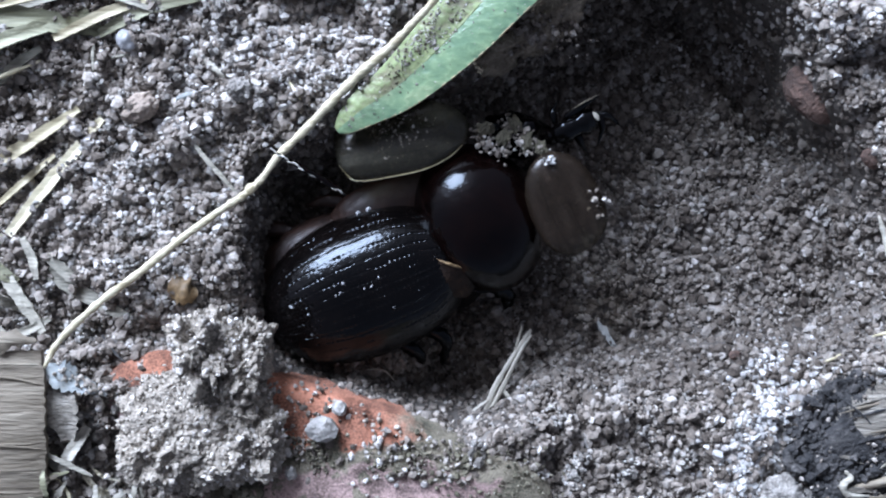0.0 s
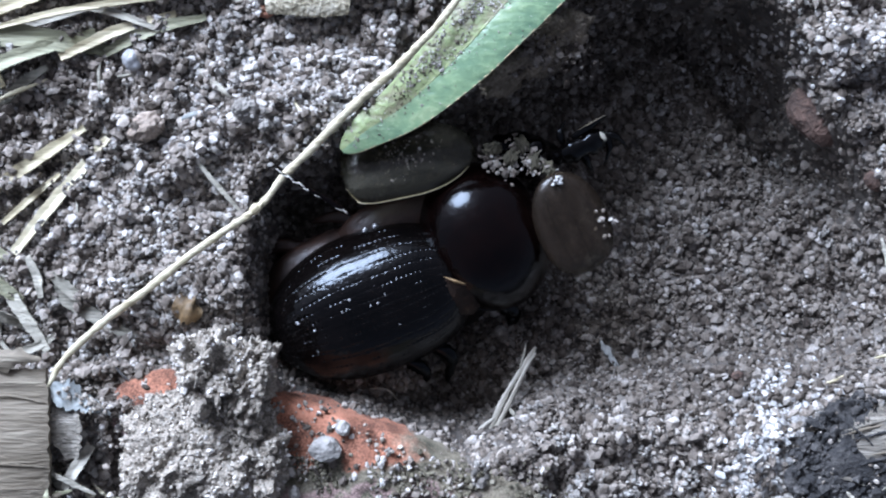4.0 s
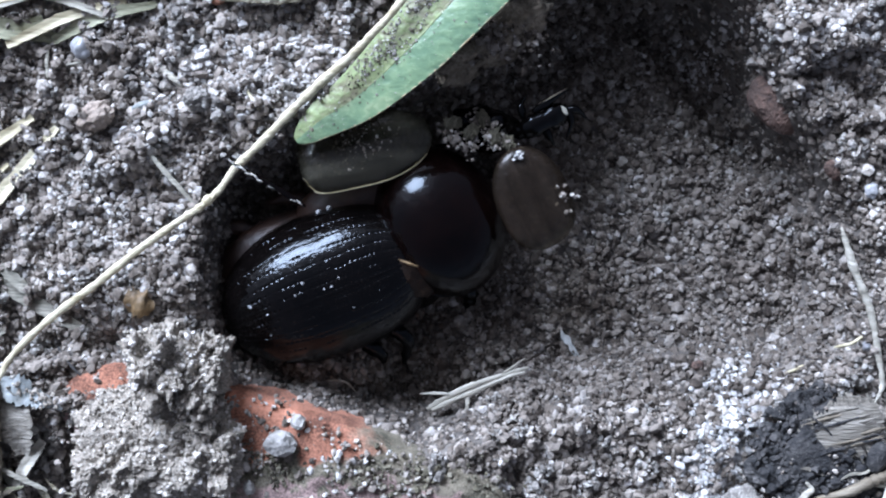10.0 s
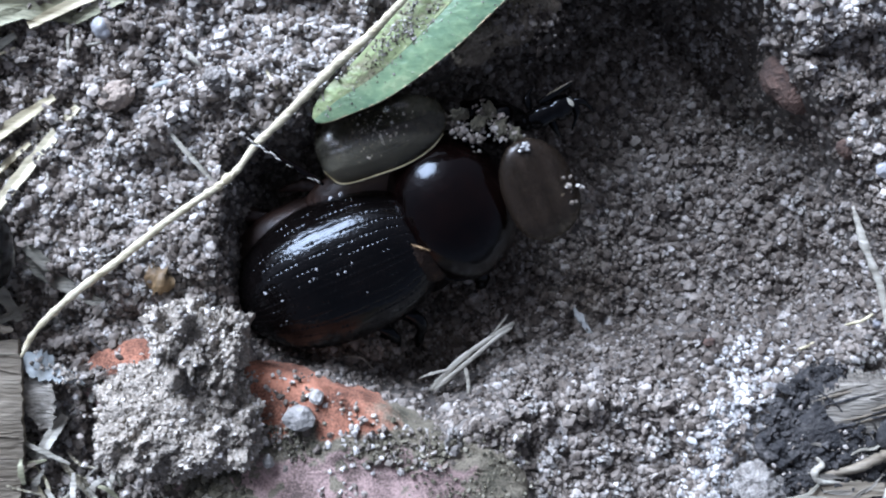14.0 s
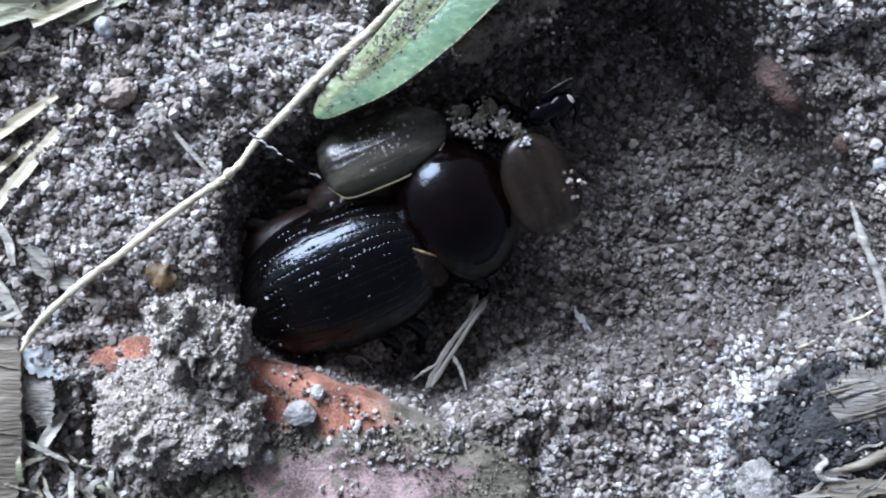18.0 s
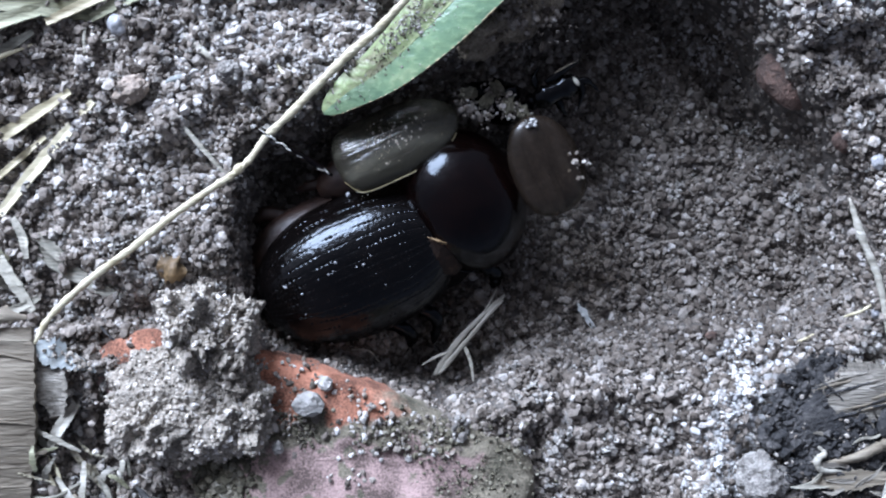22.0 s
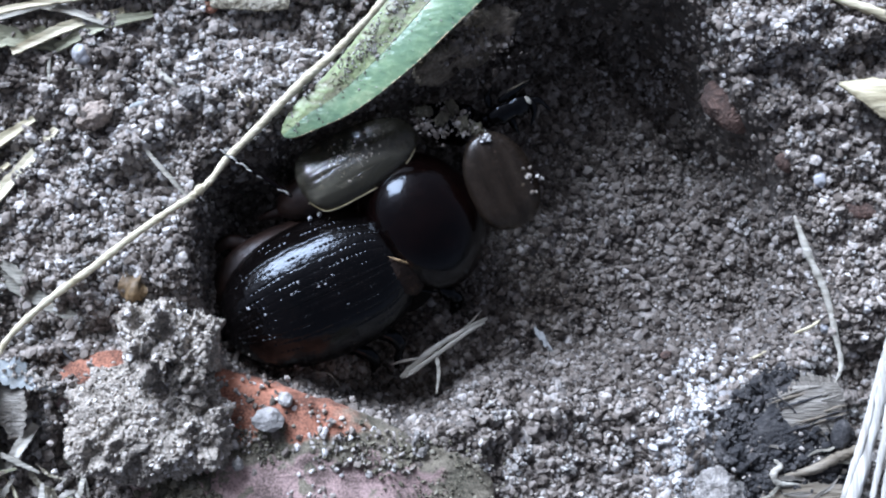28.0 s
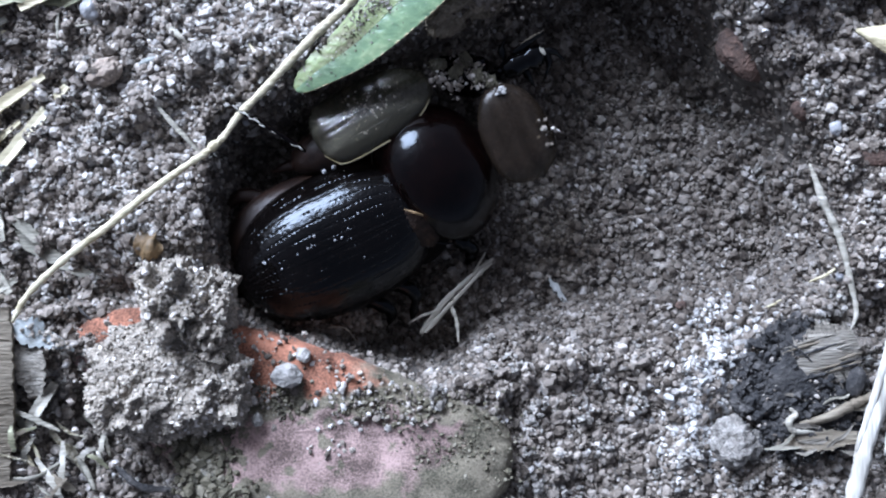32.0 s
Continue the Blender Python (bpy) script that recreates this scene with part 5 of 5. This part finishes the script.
def brick():
    outline = [(-23.0, -8.0), (-21.6, -6.2), (-16, -5.2), (-9.8, -6.9), (-5, -8.4), (-1.5, -9.6), (2.5, -11.4), (6.6, -13.0), (8.2, -15.5), (7.2, -19), (4, -24), (-8, -26), (-12.5, -19), (-19.5, -11.5)]
    bm = bmesh.new()
    cx, cy = -8, -14
    rings = []
    steps = ((1.0, -5.0), (1.02, 0.0), (1.01, 2.4), (0.99, 3.1), (0.97, 3.4), (0.94, 3.6), (0.9, 3.7), (0.85, 3.75), (0.8, 3.8), (0.72, 3.83), (0.65, 3.85), (0.58, 3.87), (0.5, 3.9), (0.42, 3.93), (0.35, 3.95), (0.2, 4.0), (0.08, 4.0))
    pts = spline([(*p, 0) for p in outline + outline[:1]], 260)[:-1]
    for k, z in steps:
        ring = []
        for p in pts:
            x, y = cx + (p[0] - cx) * k, cy + (p[1] - cy) * k
            h = 0.35 * noise.fractal(Vector((x * 0.35, y * 0.35, z * 0.2)), 1.0, 2.0, 4) - 0.10 * max(0, x + 2) - 0.13 * max(0, -11 - x)
            ring.append(bm.verts.new(Vector((x + 0.25 * noise.noise(Vector((x, y, z))), y + 0.25 * noise.noise(Vector((y, x, z + 5))), z + h)) * MM))
        rings.append(ring)
    for a, b in zip(rings, rings[1:]):
        for i in range(len(a)):
            bm.faces.new((a[i], a[(i + 1) % len(a)], b[(i + 1) % len(a)], b[i]))
    bm.faces.new(rings[-1])
    me = finish("brick_fragment", bm, CLAY)
    root = put("brick_fragment", me, label="worn pinkish brick fragment with grey-green stains, half buried", category="brick")
    r = np.random.default_rng(18)
    n = 420
    p = np.c_[r.uniform(-11.0, -2.0, n), r.uniform(-11.2, -7.0, n)]
    p[:120] = np.c_[r.uniform(-22.5, -17.5, 120), r.uniform(-9.5, -6.0, 120)]
    edge = np.where(p[:, 0] < -15, -5.5 + 0.44 * (p[:, 0] + 17.7), -6.3 - 0.42 * (p[:, 0] + 10.2))
    p = p[edge - p[:, 1] > 0.3]
    z = 3.72 - 0.13 * np.maximum(0, -11 - p[:, 0]) - 0.1 * np.maximum(0, p[:, 0] + 2) + r.uniform(-0.2, 0.12, len(p))
    put("sand_dust", grain_cloud("sand_dust", np.c_[p, z], r.lognormal(math.log(0.09), 0.5, len(p)).clip(0.04, 0.26), CLOD_SAND, seed=88), parent=root, kind="stuff")
    r = np.random.default_rng(8)
    c = np.array([(-9.8, -8.6), (-9.0, -9.8), (-8.6, -11.5), (-3.5, -10.8), (-1.2, -11.4), (-2.0, -12.2), (-0.4, -12.9), (-9.5, -11.2), (-20.5, -7.4), (-7.5, -7.6), (-4, -15), (1.5, -12)])
    pick = c[r.integers(0, len(c), 420)] + r.normal(size=(420, 2)) * (1.1, 0.6)
    pick[300:] = np.c_[r.uniform(-22, 5, 120), r.normal(-11.2, 1.2, 120)]
    z = 4.05 - 0.1 * np.maximum(0, pick[:, 0] + 2) + r.uniform(-0.25, 0.1, 420) - 0.5 * smooth((pick[:, 1] + 10) / 3)
    put("sand_dust", grain_cloud("sand_dust", np.c_[pick, z], r.lognormal(math.log(0.13), 0.4, 420).clip(0.06, 0.32), SAND, seed=14), parent=root, label="loose sand on the brick", kind="stuff")


def brick_moss():
    r = np.random.default_rng(55)
    n = 900
    t = r.random(n)
    p = np.c_[-10.2 + 13 * t, -11.4 - 1.6 * t + 0.6 * r.normal(size=n)]
    z = 3.95 - 0.1 * np.maximum(0, p[:, 0] + 2) + r.uniform(-0.2, 0.1, n) - 0.6 * smooth((p[:, 1] + 9.5) / 2)
    put("dirt_crust", grain_cloud("dirt_crust", np.c_[p, z], r.lognormal(math.log(0.085), 0.5, n).clip(0.04, 0.25), OLIVE_DIRT, seed=56), parent=bpy.data.objects["brick_fragment"],
        label="olive-brown dirt crust on the brick", kind="stuff")
    n = 1100
    t = r.random(n)
    p = np.c_[-13.6 + 2.2 * t + 1.0 * r.normal(size=n), -13.2 - 6 * t + 0.5 * r.normal(size=n)]
    put("soil_crust", grain_cloud("soil_crust", np.c_[p, 3.75 + r.uniform(-0.3, 0.35, n) - 0.13 * np.maximum(0, -11 - p[:, 0])], r.lognormal(math.log(0.2), 0.45, n).clip(0.08, 0.5), OLIVE_DIRT, seed=57), parent=bpy.data.objects["brick_fragment"],
        label="dark soil heaped on the brick's edge", kind="stuff")
    n = 700
    p = np.c_[4.6 + 2.0 * r.normal(size=n), -15.5 + 1.8 * r.normal(size=n)]
    put("dirt_crust", grain_cloud("dirt_crust", np.c_[p, 3.72 - 0.1 * np.maximum(0, p[:, 0] + 2) + r.uniform(-0.15, 0.1, n) - 0.5 * smooth((p[:, 0] - 5) / 3)], r.lognormal(math.log(0.08), 0.5, n).clip(0.03, 0.22), OLIVE_DIRT, seed=59),
        parent=bpy.data.objects["brick_fragment"], kind="stuff")
    n = 34
    p = np.c_[-3.6 + 0.9 * r.normal(size=n), -11.9 + 0.9 * r.normal(size=n)]
    put("sand_dust", grain_cloud("sand_dust", np.c_[p, 3.95 + 0 * p[:, 0]], r.lognormal(math.log(0.16), 0.4, n).clip(0.08, 0.34), DRY_SAND, seed=58), parent=bpy.data.objects["brick_fragment"], kind="stuff")


def clod():
    root = put("earth_clod", blob_mesh("earth_clod", (5.4, 3.7, 2.5), CLOD, 0.2, 6, 21, freq=2.3, sharp=0.3, fine=0.07, boxy=2.8), (-15.0, -10.1, 4.2),
               label="crumbly grey clod of sandy earth on the brick", category="clod")
    lumps = [((0, 0, 0), (5.4, 3.7, 2.5), 0, 0.2, 2.3, 0.3, 21, 2.8, 2600)]
    for at, radii, turn, seed, n in (((0.6, 5.3, 1.4), (1.9, 2.7, 3.3), 14, 29, 800), ((2.9, 4.6, 0.5), (1.6, 2.6, 2.9), -12, 33, 650), ((-2.4, -1.2, 1.0), (2.7, 1.9, 2.0), 20, 35, 500), ((3.4, -0.8, 0.6), (1.9, 2.2, 2.3), 0, 37, 500), ((2.2, 1.9, 1.2), (1.8, 1.4, 1.8), 0, 39, 350)):
        put("lump", blob_mesh("lump", radii, CLOD, 0.3, 6, seed, freq=2.2, sharp=0.58, fine=0.1, boxy=3.4), at, (0, 0, turn), root)
        lumps.append((at, radii, turn, 0.3, 2.2, 0.58, seed, 3.4, n))
    r = np.random.default_rng(3)
    for s, (centre, radii, turn, rough, freq, sharp, seed, boxy, n) in enumerate(lumps):
        d = r.normal(size=(n, 3))
        d /= np.linalg.norm(d, axis=1, keepdims=True)
        d[:, 2] = np.abs(d[:, 2])
        k = np.array([lump_radius(Vector(q), rough, freq, sharp, seed, 0.0, boxy) for q in d])
        p = d * np.array(radii) * k[:, None]
        a = radians(turn)
        p[:, :2] = p[:, :2] @ np.array([[math.cos(a), math.sin(a)], [-math.sin(a), math.cos(a)]])
        put("sand_crust", grain_cloud("sand_crust", p + centre, r.lognormal(math.log(0.095), 0.45, n).clip(0.04, 0.32), CLOD_SAND, seed=40 + s), parent=root, kind="stuff")


# ---- the straw that the beetle kicks about ----
def loose_straw():
    root = put("loose_straw", tube_mesh("loose_straw", [(-3.9, -0.1, 0.1), (-1.2, 0.3, 0.3), (1.5, 0.25, 0.3), (3.9, 0, 0.2)], [0.26, 0.22, 0.18, 0.2], PALE_STRAW, flat=0.5, count=30, seed=6, wobble=0.02),
               (5.25, -7.5, -3.6), (0, 0, 62), label="short grey split straw by the beetle's legs", category="straw")
    put("strand", tube_mesh("strand", [(-3.6, -0.25, 0.2), (-0.5, -0.12, 0.35), (2.2, -0.06, 0.35), (3.6, -0.2, 0.25)], [0.2, 0.16, 0.14, 0.1], PALE_STRAW, flat=0.6, count=24, seed=7, wobble=0.03), parent=root)
    put("strand", tube_mesh("strand", [(-0.8, -0.2, 0.3), (-1.4, -1.4, 0.3), (-2.4, -2.6, 0.0)], [0.14, 0.14, 0.08], PALE_STRAW, flat=0.6, count=18, seed=8), parent=root)
    put("strand", tube_mesh("strand", [(-1.6, 0.1, 0.3), (-2.9, 0.75, 0.35), (-4.0, 1.1, 0.15)], [0.1, 0.12, 0.05], PALE_STRAW, flat=0.6, count=18, seed=9), parent=root)
    put("strand", tube_mesh("strand", [(1.6, 0.2, 0.3), (2.9, 0.5, 0.4), (3.9, 0.75, 0.3)], [0.09, 0.1, 0.04], STRAW_GREY, flat=0.6, count=18, seed=10), parent=root)
    return root


ground()
black_beetle, pronotum = beetle()
dead_chafer, wing_cases, trailing_leg = chafer()
dark_beetle = visitor()
leaf()
long_stem()
litter()
stones()
brick()
brick_moss()
clod()
straw_piece = loose_straw()
sand()
white_sand()
dry_sand()


def motions():
    # the beetle shifts as it digs: millimetres from its first place, and degrees of turn
    steps = [(0, -0.15, -0.12, 0), (1, -0.1, -0.05, 0), (2, 0, 0, 0), (3.5, 0, 0, 0), (5.5, 0.1, 0.6, 0), (8, -0.1, 0.65, 0), (11.5, -0.15, 0.68, 0), (12.5, -0.2, 0.45, 0.5),
             (14.5, -0.4, 0, 1), (16.5, -0.4, -0.38, 1), (19, -0.13, -0.44, 1), (19.5, 0.2, -0.15, 1.5), (22, 0.3, -0.1, 1.5), (24.5, 0.27, -0.3, 1.5), (26.5, 0.42, -0.23, 2), (32, 0.55, -0.05, 2)]
    x, y, z = BEETLE_AT
    walk(black_beetle, [(t, pose((x + a) * MM, (y + b) * MM, z * MM, BEETLE_TURN[0], BEETLE_TURN[1], BEETLE_TURN[2] + r)) for t, a, b, r in steps])
    px, py, pz = PRONOTUM_AT
    nod = [(0, 0.1, 0.2, 0), (3.5, 0.05, 0.2, 0), (5.5, -0.2, 0.0, 0), (11.5, -0.1, -0.1, 0), (12, -0.1, -0.2, 1), (14.5, -0.1, -0.1, 1.5), (16.5, 0.2, 0, 2), (19, 0.1, 0.1, 2), (22, -0.3, 0.2, 5), (26.5, -0.3, 0.3, 9), (32, -0.4, 0.3, 12)]
    walk(pronotum, [(t, pose((px + a) * MM, (py + b) * MM, pz * MM, -7, 8 + r, 4)) for t, a, b, r in nod])
    # the carcass is dragged a little each time
    drag = [(0, 0.2, 0.1), (3.5, 0.4, 0.1), (5.5, 0.4, 0.8), (8, 0.55, 1.1), (11.5, 0.6, 1.2), (12, 0.35, 0.7), (14.5, 0, 0.3), (16.5, 0, 0), (18, 0.1, 0.4), (18.5, 0.13, 0.9), (19, 0.1, 0.8), (19.5, 0.2, 2.2),
            (20.5, 0.3, 1.6), (21, 0.28, 1.45), (24.5, 0.12, 1.5), (26.5, 0.25, 1.85), (28.5, 0.2, 1.9), (30, 0.1, 1.7), (32, 0.3, 1.85)]
    cx, cy, cz = CHAFER_AT
    walk(dead_chafer, [(t, pose((cx + a) * MM, (cy + b) * MM, cz * MM)) for t, a, b in drag])
    # the far wing case keeps nearly its place while the carcass moves, and swings up
    lx, ly, lz = LEFT_CASE_AT
    ease = [(0, -0.4, 1.2, 191), (3.5, -0.3, 1.1, 192), (5.5, -0.2, 1.2, 192), (11.5, -0.2, 1.2, 194), (12, -0.2, 0.9, 196), (14.5, -0.2, 0.6, 199), (17, -0.2, 0.2, 201), (19.5, 0.1, 0.1, 204), (24.5, 0.4, 0.3, 206), (27, 0.55, 0.1, 208), (32, 0.65, 0.3, 209)]
    rows = []
    for t, a, b, turn in ease:
        da = np.interp(t, [d[0] for d in drag], [d[1] for d in drag])
        db = np.interp(t, [d[0] for d in drag], [d[2] for d in drag])
        rows.append((t, pose((lx + a - da) * MM, (ly + b - db) * MM, lz * MM, 14, 1, turn)))
    walk(wing_cases[0], rows)
    # so does the trailing leg
    walk(trailing_leg, [(t, pose((0.3 - a) * MM, (0.1 - b) * MM, 0)) for t, a, b in drag])
    # the other beetle walks in, stays a moment and leaves again
    vx, vy, vz = VISITOR_AT
    path = [(0, -34, 14, 290), (8.6, -30, 12, 285), (9.8, -9, 4, 240), (10.6, -1.6, 1.2, 200), (11.2, -0.3, 0.2, 188), (12.5, 0, 0, 184), (13.6, 0, 0.9, 180), (14.5, 0, 1.7, 176), (15.4, -5, 1.2, 182), (16.6, -22, -2, 188), (20, -34, -8, 190), (32, -34, -8, 190)]
    walk(dark_beetle, [(t, pose((vx + a) * MM, (vy + b) * MM, vz * MM, 0, 0, r)) for t, a, b, r in path])
    # the straw is kicked round by the digging legs
    kicks = [(0, 5.25, -7.5, 62), (2, 5.25, -7.6, 63), (6, 5.6, -7.0, 63), (8, 5.4, -6.9, 56), (8.5, 5.3, -7.0, 38), (9.5, 5.6, -7.2, 36), (10.5, 6.4, -7.8, 9), (11.2, 6.7, -8.0, 10), (12.5, 5.4, -6.5, 23),
             (13, 5.0, -6.9, 31), (16.5, 3.7, -6.5, 47), (17, 3.5, -6.3, 52), (19, 3.3, -5.9, 56), (21, 3.6, -5.95, 51), (23, 4.25, -5.6, 46), (28.5, 5.1, -5.0, 33), (30, 4.9, -4.75, 43), (32, 4.9, -4.75, 44)]
    walk(straw_piece, [(t, pose(a * MM, b * MM, -3.4 * MM, 0, 0, r)) for t, a, b, r in kicks])


motions()
